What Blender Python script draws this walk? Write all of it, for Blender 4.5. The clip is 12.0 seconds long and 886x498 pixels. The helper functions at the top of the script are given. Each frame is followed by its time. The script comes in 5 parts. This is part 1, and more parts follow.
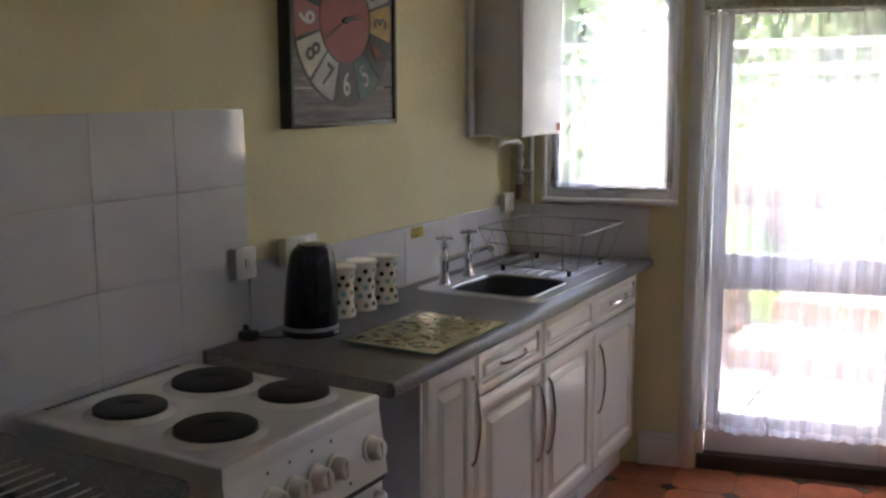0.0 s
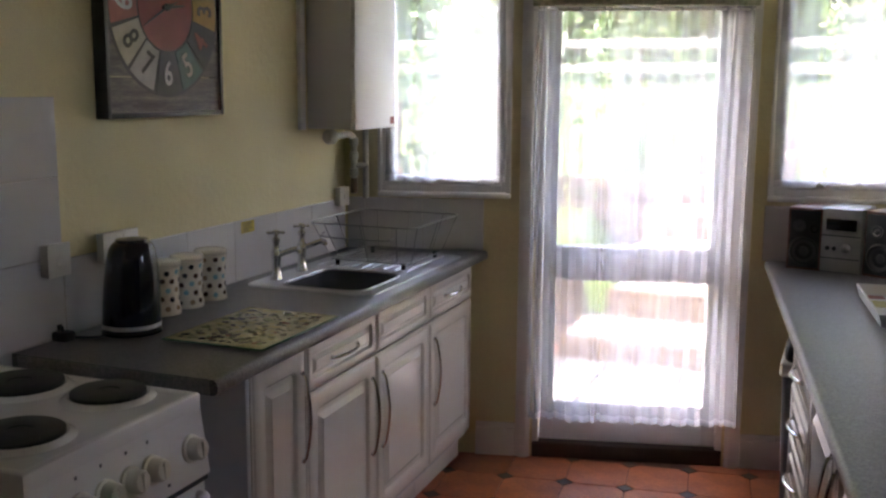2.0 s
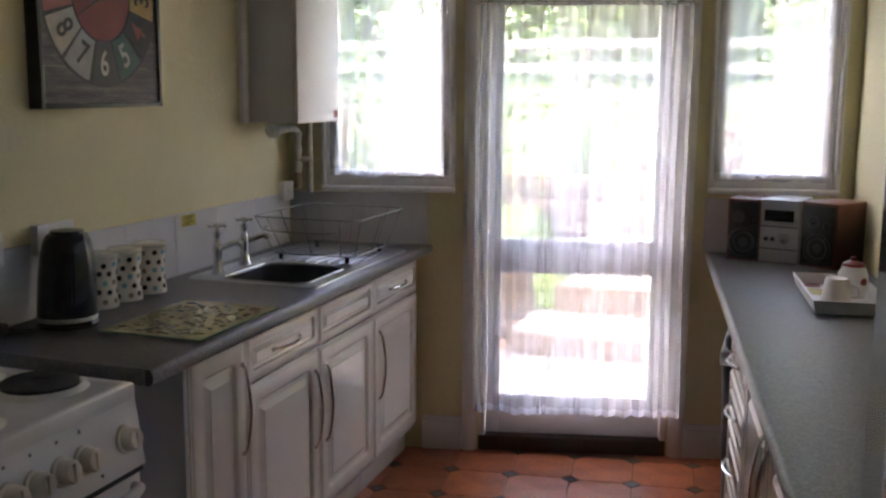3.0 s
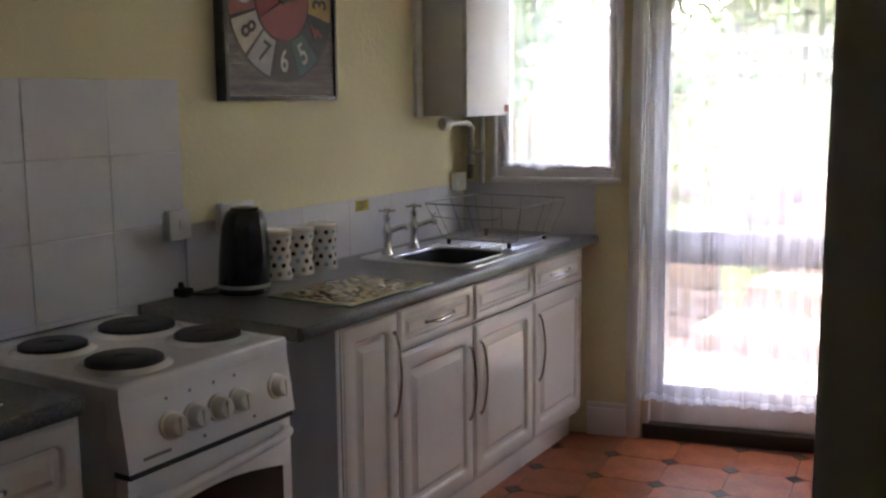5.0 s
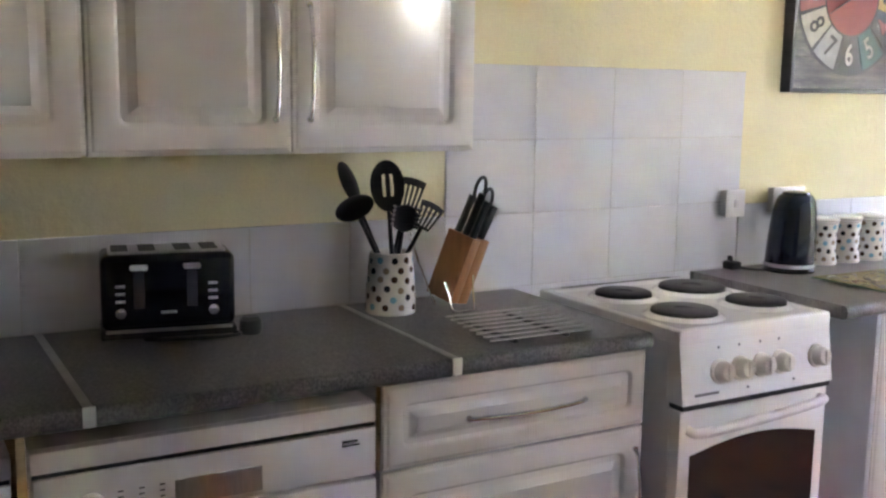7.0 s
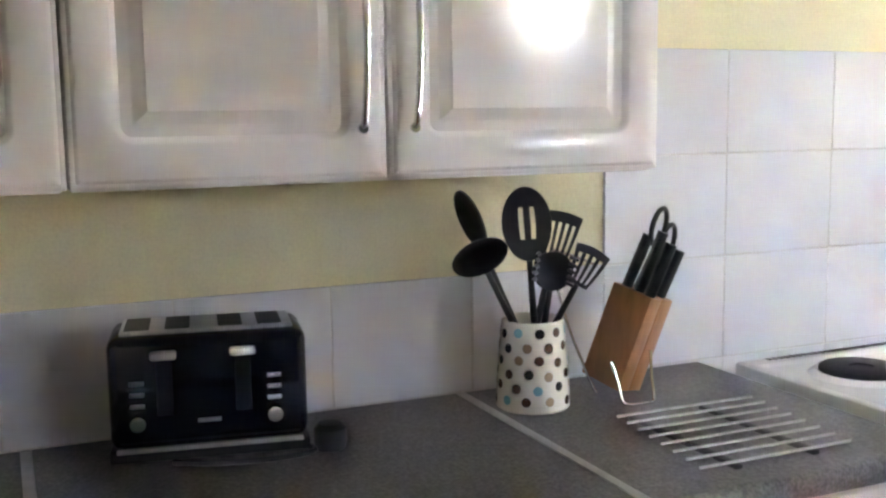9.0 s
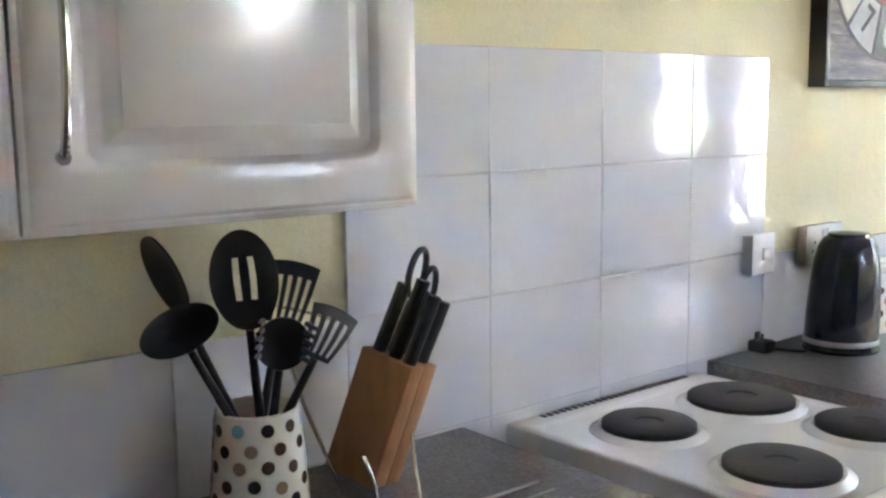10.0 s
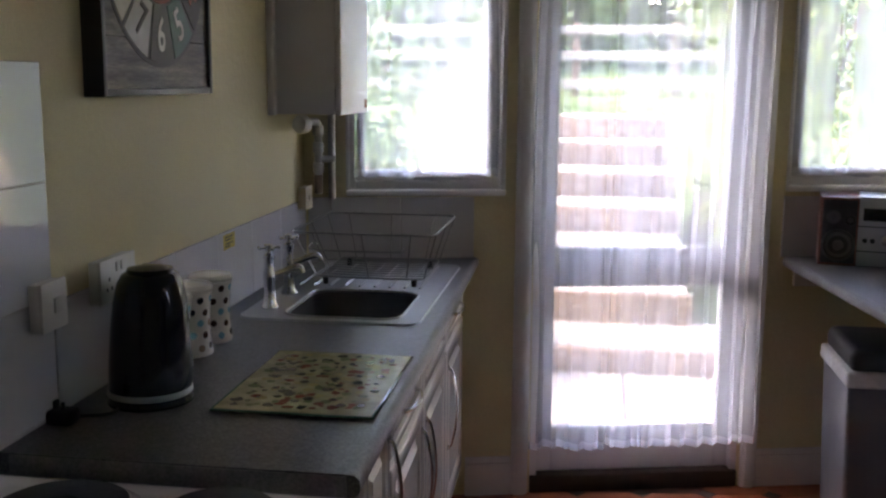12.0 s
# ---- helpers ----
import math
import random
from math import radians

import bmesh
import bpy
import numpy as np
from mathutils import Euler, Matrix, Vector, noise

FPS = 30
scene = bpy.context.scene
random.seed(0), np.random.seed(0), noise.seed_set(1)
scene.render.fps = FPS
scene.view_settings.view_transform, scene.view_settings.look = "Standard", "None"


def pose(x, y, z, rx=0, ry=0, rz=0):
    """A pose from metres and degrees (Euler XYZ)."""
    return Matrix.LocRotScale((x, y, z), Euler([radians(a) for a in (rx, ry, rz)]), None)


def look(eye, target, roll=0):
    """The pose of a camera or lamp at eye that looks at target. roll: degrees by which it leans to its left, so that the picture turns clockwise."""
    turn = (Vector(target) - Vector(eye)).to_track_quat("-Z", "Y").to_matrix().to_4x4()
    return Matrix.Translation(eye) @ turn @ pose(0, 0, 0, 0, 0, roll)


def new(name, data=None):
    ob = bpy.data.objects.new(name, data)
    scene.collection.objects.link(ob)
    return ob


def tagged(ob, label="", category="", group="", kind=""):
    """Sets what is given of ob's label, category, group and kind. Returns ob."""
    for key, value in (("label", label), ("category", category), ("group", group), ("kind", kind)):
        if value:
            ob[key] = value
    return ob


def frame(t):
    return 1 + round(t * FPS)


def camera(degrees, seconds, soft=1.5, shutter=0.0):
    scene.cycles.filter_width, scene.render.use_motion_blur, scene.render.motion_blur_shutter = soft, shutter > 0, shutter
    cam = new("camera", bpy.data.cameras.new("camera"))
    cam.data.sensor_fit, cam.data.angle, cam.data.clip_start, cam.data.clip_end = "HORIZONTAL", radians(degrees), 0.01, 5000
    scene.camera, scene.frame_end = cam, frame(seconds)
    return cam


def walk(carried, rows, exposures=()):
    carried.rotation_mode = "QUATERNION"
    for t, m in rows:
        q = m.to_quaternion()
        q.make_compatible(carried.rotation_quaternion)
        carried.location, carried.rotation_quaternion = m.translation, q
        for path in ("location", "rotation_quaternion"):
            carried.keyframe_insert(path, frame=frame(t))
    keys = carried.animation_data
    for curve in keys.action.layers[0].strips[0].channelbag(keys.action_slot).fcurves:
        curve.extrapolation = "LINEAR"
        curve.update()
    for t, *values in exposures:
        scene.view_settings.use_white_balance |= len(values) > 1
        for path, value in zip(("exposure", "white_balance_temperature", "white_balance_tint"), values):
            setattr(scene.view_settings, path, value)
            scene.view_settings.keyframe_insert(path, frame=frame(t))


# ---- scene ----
# The room: x from the tiled wall, y along it towards the garden door, z up.
cam = camera(47.2, 12.0, soft=2.4)
PATH = [
    (0, (1.96, -2.232, 1.636), (0.968, -0.525, 1.317), -0.2),
    (0.5, (1.965, -2.178, 1.636), (1.02, -0.445, 1.314), -0.0),
    (1, (1.977, -2.172, 1.635), (1.1, -0.404, 1.312), 0.0),
    (1.5, (1.989, -2.172, 1.633), (1.187, -0.369, 1.307), 0.2),
    (2, (2.007, -2.183, 1.615), (1.279, -0.348, 1.293), 0.4),
    (2.5, (2.021, -2.21, 1.594), (1.366, -0.35, 1.274), 0.0),
    (2.7, (2.03, -2.196, 1.584), (1.387, -0.329, 1.267), 0.4),
    (4.3, (2.19, -2.15, 1.565), (1.443, -0.325, 1.249), 0.4),
    (4.5, (2.226, -2.156, 1.558), (1.398, -0.363, 1.242), 0.4),
    (5, (2.34, -2.248, 1.515), (1.302, -0.565, 1.218), -0.5),
    (5.5, (2.482, -2.339, 1.498), (1.215, -0.819, 1.211), -0.6),
    (6, (2.576, -2.413, 1.509), (1.112, -1.083, 1.211), 0.3),
    (6.5, (2.556, -2.458, 1.506), (0.938, -1.322, 1.2), 0.6),
    (7, (2.519, -2.573, 1.49), (0.797, -1.602, 1.185), 0.8),
    (7.2, (2.467, -2.6, 1.48), (0.715, -1.685, 1.173), 0.9),
    (8.8, (1.843, -2.331, 1.436), (0.017, -1.571, 1.169), -0.2),
    (9, (1.746, -2.27, 1.438), (-0.071, -1.474, 1.182), -0.8),
    (9.5, (1.493, -2.148, 1.45), (-0.229, -1.166, 1.186), -0.8),
    (10, (1.33, -2.034, 1.468), (-0.204, -0.78, 1.193), -0.7),
    (10.5, (1.234, -1.894, 1.48), (-0.054, -0.391, 1.196), -0.5),
    (11, (1.09, -1.857, 1.5), (0.181, -0.105, 1.2), -0.5),
    (11.5, (1.022, -1.784, 1.512), (0.434, 0.102, 1.2), -0.25),
    (12, (1.002, -1.735, 1.548), (0.716, 0.217, 1.217), 0.45),
]
EXPOSURE = [(0, 5.68, 8600, 28), (1.5, 5.48, 8600, 28), (2.5, 5.44, 8600, 28), (4.5, 5.4, 8600, 28), (5.0, 5.67, 8700, 29), (5.5, 6.6, 8450, 30), (6, 7.25, 7900, 30), (6.5, 7.69, 7850, 30), (7, 7.95, 7850, 30), (9, 8.6, 7500, 29), (9.5, 8.47, 7500, 29), (10, 8.02, 7300, 27), (10.5, 6.9, 6500, 26), (11, 6.1, 6700, 27), (11.5, 5.47, 7800, 27), (12, 5.1, 7900, 29)]
walk(cam, [(t, look(eye, target, roll)) for t, eye, target, roll in PATH], EXPOSURE)

SKY, SUN = 0.15, 0.55

# ---- world, sun ----
world = bpy.data.worlds.new("sky")
scene.world = world
world.use_nodes = True
wn, wl = world.node_tree.nodes, world.node_tree.links
sky = wn.new("ShaderNodeTexSky")
sky.sky_type, sky.sun_disc = "NISHITA", False
sky.sun_elevation, sky.sun_rotation = radians(52), radians(265)
wn["Background"].inputs["Strength"].default_value = SKY
wl.new(sky.outputs["Color"], wn["Background"].inputs["Color"])

sun = new("sun", bpy.data.lights.new("sun", "SUN"))
sun.data.energy, sun.data.angle, sun.data.color = SUN, radians(0.6), (1.0, 0.95, 0.87)
sun.matrix_world = look((-6.0, -0.6, 8.0), (0, 0, 0))


# ---- materials ----
def mat(name, color, rough=0.5, metal=0.0, vary=0.06, scale=6.0, bump=0.0, bump_scale=60.0, coat=0.0, rand=0.0, color2=None, stretch=(1, 1, 1), fine=0.0, fine_scale=180.0, spec=0.5):
    """A principled surface with variation at two scales, and relief."""
    m = bpy.data.materials.new(name)
    m.use_nodes = True
    n, l = m.node_tree.nodes, m.node_tree.links
    b = n["Principled BSDF"]
    b.inputs["Roughness"].default_value = rough
    b.inputs["Metallic"].default_value = metal
    b.inputs["Coat Weight"].default_value = coat
    b.inputs["Specular IOR Level"].default_value = spec
    tc, mp = n.new("ShaderNodeTexCoord"), n.new("ShaderNodeMapping")
    mp.inputs["Scale"].default_value = stretch
    l.new(tc.outputs["Object"], mp.inputs["Vector"])
    nz = n.new("ShaderNodeTexNoise")
    nz.inputs["Scale"].default_value, nz.inputs["Detail"].default_value = scale, 4.0
    l.new(mp.outputs["Vector"], nz.inputs["Vector"])
    ramp = n.new("ShaderNodeValToRGB")
    c2 = color2 or tuple(c * (1 - 2 * vary) for c in color)
    ramp.color_ramp.elements[0].position, ramp.color_ramp.elements[1].position = 0.3, 0.7
    ramp.color_ramp.elements[0].color, ramp.color_ramp.elements[1].color = (*c2, 1), (*color, 1)
    l.new(nz.outputs["Fac"], ramp.inputs["Fac"])
    out = ramp.outputs["Color"]
    if fine:
        n2 = n.new("ShaderNodeTexNoise")
        n2.inputs["Scale"].default_value, n2.inputs["Detail"].default_value = fine_scale, 2.0
        l.new(mp.outputs["Vector"], n2.inputs["Vector"])
        mr = n.new("ShaderNodeMapRange")
        mr.inputs["From Min"].default_value, mr.inputs["From Max"].default_value = 0.35, 0.65
        mr.inputs["To Min"].default_value, mr.inputs["To Max"].default_value = 1 - fine, 1 + fine
        l.new(n2.outputs["Fac"], mr.inputs["Value"])
        mul = n.new("ShaderNodeMix")
        mul.data_type, mul.blend_type = "RGBA", "MULTIPLY"
        mul.inputs["Factor"].default_value = 1.0
        l.new(out, mul.inputs[6])
        l.new(mr.outputs["Result"], mul.inputs[7])
        out = mul.outputs[2]
    if rand:
        info, hsv = n.new("ShaderNodeObjectInfo"), n.new("ShaderNodeHueSaturation")
        mr = n.new("ShaderNodeMapRange")
        mr.inputs["To Min"].default_value, mr.inputs["To Max"].default_value = 1 - rand, 1 + rand
        l.new(info.outputs["Random"], mr.inputs["Value"])
        l.new(mr.outputs["Result"], hsv.inputs["Value"])
        l.new(out, hsv.inputs["Color"])
        out = hsv.outputs["Color"]
    l.new(out, b.inputs["Base Color"])
    if bump:
        nb, bp = n.new("ShaderNodeTexNoise"), n.new("ShaderNodeBump")
        nb.inputs["Scale"].default_value, nb.inputs["Detail"].default_value = bump_scale, 3.0
        l.new(mp.outputs["Vector"], nb.inputs["Vector"])
        l.new(nb.outputs["Fac"], bp.inputs["Height"])
        bp.inputs["Strength"].default_value, bp.inputs["Distance"].default_value = bump, 0.01
        l.new(bp.outputs["Normal"], b.inputs["Normal"])
    return m


def sheer(name, veil, tint=(0.93, 0.94, 0.97)):
    """Net curtain: open weave that lets part of the light straight through and scatters the rest."""
    m = bpy.data.materials.new(name)
    m.use_nodes = True
    n, l = m.node_tree.nodes, m.node_tree.links
    n.remove(n["Principled BSDF"])
    out = n["Material Output"]
    clear, soft, face = n.new("ShaderNodeBsdfTransparent"), n.new("ShaderNodeBsdfTranslucent"), n.new("ShaderNodeBsdfDiffuse")
    soft.inputs["Color"].default_value, face.inputs["Color"].default_value = (*tint, 1), (0.86, 0.86, 0.88, 1)
    both, mix = n.new("ShaderNodeMixShader"), n.new("ShaderNodeMixShader")
    both.inputs["Fac"].default_value = 0.45
    l.new(soft.outputs[0], both.inputs[1])
    l.new(face.outputs[0], both.inputs[2])
    tc, mp, nz, mr = n.new("ShaderNodeTexCoord"), n.new("ShaderNodeMapping"), n.new("ShaderNodeTexNoise"), n.new("ShaderNodeMapRange")
    mp.inputs["Scale"].default_value = (10, 10, 0.3)
    l.new(tc.outputs["Object"], mp.inputs["Vector"])
    l.new(mp.outputs["Vector"], nz.inputs["Vector"])
    nz.inputs["Scale"].default_value = 1.0
    mr.inputs["To Min"].default_value, mr.inputs["To Max"].default_value = veil - 0.15, veil + 0.15
    mr.inputs["From Min"].default_value, mr.inputs["From Max"].default_value = 0.34, 0.66
    l.new(nz.outputs["Fac"], mr.inputs["Value"])
    l.new(mr.outputs["Result"], mix.inputs["Fac"])
    l.new(clear.outputs[0], mix.inputs[1])
    l.new(both.outputs[0], mix.inputs[2])
    l.new(mix.outputs[0], out.inputs["Surface"])
    return m


def glass(name, tint=(1, 1, 1)):
    m = mat(name, tint, 0.02, vary=0.0)
    b = m.node_tree.nodes["Principled BSDF"]
    b.inputs["Transmission Weight"].default_value = 1.0
    b.inputs["IOR"].default_value = 1.45
    return m


M_WALL = mat("yellow_wall_paint", (0.74, 0.67, 0.42), 0.75, vary=0.03, scale=3, bump=0.25, bump_scale=45, fine=0.03)
M_CEIL = mat("white_ceiling_paint", (0.8, 0.79, 0.76), 0.85, bump=0.2, bump_scale=60)
M_TILE = mat("white_glazed_tile", (0.66, 0.66, 0.665), 0.05, vary=0.03, scale=5, bump=0.22, bump_scale=6, rand=0.025)
M_GROUT = mat("pale_grout", (0.62, 0.6, 0.56), 0.85, vary=0.1, scale=12)
M_TOP = mat("grey_speckled_laminate", (0.112, 0.112, 0.108), 0.34, vary=0.15, scale=70, fine=0.38, fine_scale=170, bump=0.08, bump_scale=250)
M_TOPEDGE = mat("worn_laminate_edge", (0.2, 0.195, 0.185), 0.45, vary=0.1, scale=50, fine=0.18)
M_CREAM = mat("cream_foil", (0.76, 0.73, 0.68), 0.13, vary=0.03, scale=4, bump=0.03, bump_scale=30, spec=0.22)
M_CARC = mat("grey_white_board", (0.50, 0.51, 0.53), 0.5, vary=0.04, scale=8)
M_RAW = mat("raw_chipboard_edge", (0.55, 0.42, 0.26), 0.8, vary=0.15, scale=40)
M_ENAMEL = mat("white_enamel", (0.80, 0.79, 0.76), 0.22, vary=0.02, scale=6, coat=0.2)
M_APPL = mat("white_appliance_plastic", (0.76, 0.75, 0.74), 0.4, vary=0.03, scale=6)
M_KNOB = mat("ivory_knob_plastic", (0.74, 0.70, 0.60), 0.35, vary=0.04, scale=20)
M_IRON = mat("cast_iron", (0.022, 0.022, 0.023), 0.55, vary=0.2, scale=30, bump=0.15, bump_scale=120)
M_BLACK = mat("glossy_black_plastic", (0.007, 0.010, 0.017), 0.12, vary=0.1, scale=15)
M_MATT = mat("matt_black_nylon", (0.014, 0.015, 0.017), 0.42, vary=0.15, scale=25)
M_OVEN = mat("dark_oven_glass", (0.016, 0.013, 0.012), 0.08, vary=0.3, scale=8)
M_CHROME = mat("chrome", (0.66, 0.66, 0.67), 0.14, 1.0, vary=0.05, scale=30)
M_STEEL = mat("brushed_steel", (0.52, 0.53, 0.54), 0.3, 1.0, vary=0.08, scale=20, stretch=(1, 12, 1))
M_WIRE = mat("dull_steel_wire", (0.42, 0.42, 0.41), 0.34, 1.0, vary=0.1, scale=30)
M_STEELB = mat("bright_satin_metal", (0.8, 0.8, 0.8), 0.3, 1.0, vary=0.05)
# Darker than the sink's steel: the shade inside the basin is in the colour.
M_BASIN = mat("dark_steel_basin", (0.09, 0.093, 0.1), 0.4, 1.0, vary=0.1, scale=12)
M_WHITE = mat("white_gloss_paint", (0.78, 0.77, 0.75), 0.35, vary=0.03, scale=7, bump=0.05, bump_scale=40)
M_PLASTIC = mat("white_socket_plastic", (0.75, 0.74, 0.71), 0.35, vary=0.03, scale=15)
M_BOILER = mat("white_boiler_case", (0.74, 0.74, 0.73), 0.32, vary=0.02, scale=4)
M_PIPE = mat("painted_pipe", (0.62, 0.60, 0.53), 0.45, vary=0.15, scale=25)
M_COPPER = mat("dull_copper", (0.30, 0.22, 0.16), 0.4, 0.8, vary=0.2, scale=20)
M_TERRA = mat("terracotta_vinyl", (0.5, 0.15, 0.065), 0.3, scale=9, color2=(0.31, 0.085, 0.04), rand=0.18, bump=0.08, bump_scale=50, fine=0.12, fine_scale=60)
M_DOT = mat("dark_slate_dot", (0.07, 0.05, 0.045), 0.35, vary=0.2, scale=20, rand=0.15)
M_JOINT = mat("dark_floor_joint", (0.16, 0.07, 0.045), 0.6, vary=0.15, scale=20)
M_BEECH = mat("orange_beech", (0.40, 0.17, 0.065), 0.42, scale=5, color2=(0.30, 0.115, 0.04), stretch=(1, 1, 0.15), fine=0.12, fine_scale=60)
M_CERAM = mat("cream_ceramic", (0.76, 0.72, 0.62), 0.2, vary=0.03, scale=10, coat=0.3)
M_SPOT_BROWN = mat("brown_glaze_spot", (0.085, 0.045, 0.03), 0.25)
M_SPOT_TAN = mat("tan_glaze_spot", (0.36, 0.26, 0.17), 0.25)
M_SPOT_BLUE = mat("blue_glaze_spot", (0.22, 0.45, 0.52), 0.25)
M_SPOT_DARK = mat("charcoal_glaze_spot", (0.03, 0.03, 0.035), 0.25)
M_NET = sheer("white_net", 0.47, (0.54, 0.54, 0.565))
M_NETEDGE = sheer("white_net_hem", 0.65, (0.66, 0.66, 0.685))
M_GLASS = glass("window_glass")
M_CLOCKF = mat("black_clock_frame", (0.012, 0.012, 0.013), 0.35, vary=0.1)
M_PLANK = mat("weathered_plank_print", (0.17, 0.14, 0.125), 0.55, scale=7, color2=(0.06, 0.052, 0.05), stretch=(1, 1, 9), fine=0.3, fine_scale=40)
M_RED = mat("oxblood_print", (0.30, 0.05, 0.04), 0.5, vary=0.12, scale=12)
M_SHADOWRING = mat("charcoal_print", (0.035, 0.032, 0.034), 0.5, vary=0.2, scale=14)
M_DOORWOOD = mat("dark_threshold_wood", (0.07, 0.045, 0.032), 0.6, vary=0.2, scale=10, stretch=(0.2, 1, 1))
M_BRASS = mat("yellow_label", (0.55, 0.42, 0.06), 0.5, vary=0.15, scale=40)
M_PATIO = mat("pale_paving", (0.22, 0.2, 0.17), 0.85, vary=0.15, scale=4, bump=0.3, bump_scale=20, rand=0.1)
M_SLEEPER = mat("weathered_timber", (0.17, 0.12, 0.085), 0.85, vary=0.25, scale=5, stretch=(0.3, 1, 1), bump=0.3, bump_scale=25)
M_GRASS = mat("lawn", (0.075, 0.12, 0.03), 0.9, scale=3, color2=(0.035, 0.07, 0.018), bump=0.6, bump_scale=30, fine=0.3)
M_LEAF = mat("leaf_green", (0.085, 0.14, 0.035), 0.6, scale=4, color2=(0.04, 0.075, 0.02), vary=0.2)
M_LEAF2 = mat("leaf_light_green", (0.15, 0.20, 0.05), 0.6, scale=4, color2=(0.08, 0.12, 0.03), vary=0.2)
M_BARK = mat("bark", (0.10, 0.075, 0.055), 0.9, vary=0.25, scale=12, bump=0.4)
M_BRICK = mat("outside_render", (0.45, 0.42, 0.37), 0.9, vary=0.1, scale=6, bump=0.2)


# ---- mesh helpers ----
def box(bm, x0, x1, y0, y1, z0, z1, bev=0.0, seg=2):
    g = bmesh.ops.create_cube(bm, size=1.0)["verts"]
    for v in g:
        v.co = Vector(((x0 + x1) / 2 + v.co.x * (x1 - x0), (y0 + y1) / 2 + v.co.y * (y1 - y0), (z0 + z1) / 2 + v.co.z * (z1 - z0)))
    if bev:
        e = {e for v in g for e in v.link_edges}
        bmesh.ops.bevel(bm, geom=list(e), offset=bev, segments=seg, profile=0.5, affect="EDGES")
    return bm


def lathe(bm, profile, seg=28, centre=(0, 0, 0), turn=None):
    """A turned body from (radius, height) pairs, closed at the axis where the radius is 0."""
    rings = []
    c = Vector(centre)
    m = turn or Matrix.Identity(3)
    for r, z in profile:
        if r < 1e-6:
            rings.append([bm.verts.new(c + m @ Vector((0, 0, z)))])
        else:
            rings.append([bm.verts.new(c + m @ Vector((r * math.cos(2 * math.pi * k / seg), r * math.sin(2 * math.pi * k / seg), z))) for k in range(seg)])
    for a, b in zip(rings, rings[1:]):
        for k in range(seg):
            j = (k + 1) % seg
            if len(a) == 1 and len(b) > 1:
                bm.faces.new((a[0], b[j], b[k]))
            elif len(b) == 1 and len(a) > 1:
                bm.faces.new((a[k], a[j], b[0]))
            elif len(a) > 1:
                bm.faces.new((a[k], a[j], b[j], b[k]))
    return bm


def toward(direction):
    return Vector(direction).normalized().to_track_quat("Z", "Y").to_matrix()


def rod(bm, p, q, r, r2=None, seg=14):
    p, q = Vector(p), Vector(q)
    d = (q - p).length
    return lathe(bm, [(0, 0), (r, 0), (r if r2 is None else r2, d), (0, d)], seg, p, toward(q - p))


def tube(bm, pts, r, seg=8, closed=False, flat=1.0):
    """A round bar bent along the points."""
    pts = [Vector(p) for p in pts]
    n, rings = len(pts), []
    side = None
    for k, p in enumerate(pts):
        a = pts[(k - 1) % n] if closed or k else p
        b = pts[(k + 1) % n] if closed or k < n - 1 else p
        t = (b - a).normalized()
        if side is None:
            side = t.orthogonal().normalized()
        side = (side - t * side.dot(t)).normalized()
        up = t.cross(side)
        rings.append([bm.verts.new(p + r * (math.cos(2 * math.pi * s / seg) * side + flat * math.sin(2 * math.pi * s / seg) * up)) for s in range(seg)])
    for k in range(n if closed else n - 1):
        a, b = rings[k], rings[(k + 1) % n]
        for s in range(seg):
            bm.faces.new((a[s], a[(s + 1) % seg], b[(s + 1) % seg], b[s]))
    if not closed:
        bm.faces.new(rings[0][::-1])
        bm.faces.new(rings[-1])
    return bm


def bend(pts, n=6):
    """Catmull-Rom points through pts."""
    p = [Vector(q) for q in pts]
    p = [2 * p[0] - p[1]] + p + [2 * p[-1] - p[-2]]
    out = []
    for i in range(1, len(p) - 2):
        for k in range(n):
            t = k / n
            out.append(0.5 * (2 * p[i] + (p[i + 1] - p[i - 1]) * t + (2 * p[i - 1] - 5 * p[i] + 4 * p[i + 1] - p[i + 2]) * t * t + (3 * p[i] - p[i - 1] - 3 * p[i + 1] + p[i + 2]) * t ** 3))
    return out + [p[-2]]


def prism(bm, outline, lo, hi, place):
    """A flat outline given thickness; place(u, v, w) gives the world point."""
    a = [bm.verts.new(place(u, v, lo)) for u, v in outline]
    b = [bm.verts.new(place(u, v, hi)) for u, v in outline]
    bm.faces.new(a[::-1])
    bm.faces.new(b)
    for k in range(len(a)):
        j = (k + 1) % len(a)
        bm.faces.new((a[k], a[j], b[j], b[k]))
    return bm


def thing(name, loc, label, category, group="", turn=0.0, kind=""):
    ob = new(name)
    ob.empty_display_size = 0.1
    ob.matrix_world = pose(*loc, 0, 0, turn)
    return tagged(ob, label, category, group, kind)


def mesh_of(name, bm, material, smooth=True):
    bmesh.ops.recalc_face_normals(bm, faces=bm.faces)
    me = bpy.data.meshes.new(name)
    bm.to_mesh(me)
    bm.free()
    me.materials.append(material)
    if smooth:
        me.shade_smooth()
        me.set_sharp_from_angle(angle=radians(38))
    return me


def part(name, bm, material, parent, label="", local=False, smooth=True):
    """One mesh under a thing. Its points are in world metres, or in the thing's own frame where local."""
    ob = new(name, mesh_of(name, bm, material, smooth))
    ob.parent = parent
    if not local:
        chain = Matrix.Identity(4)
        up = parent
        while up:
            chain = (up.matrix_basis if not up.parent else up.matrix_parent_inverse @ up.matrix_basis) @ chain
            up = up.parent
        ob.matrix_parent_inverse = chain.inverted()
    return tagged(ob, label)


def single(name, bm, material, label, category, kind="", group="", smooth=True):
    return tagged(new(name, mesh_of(name, bm, material, smooth)), label, category, group, kind)


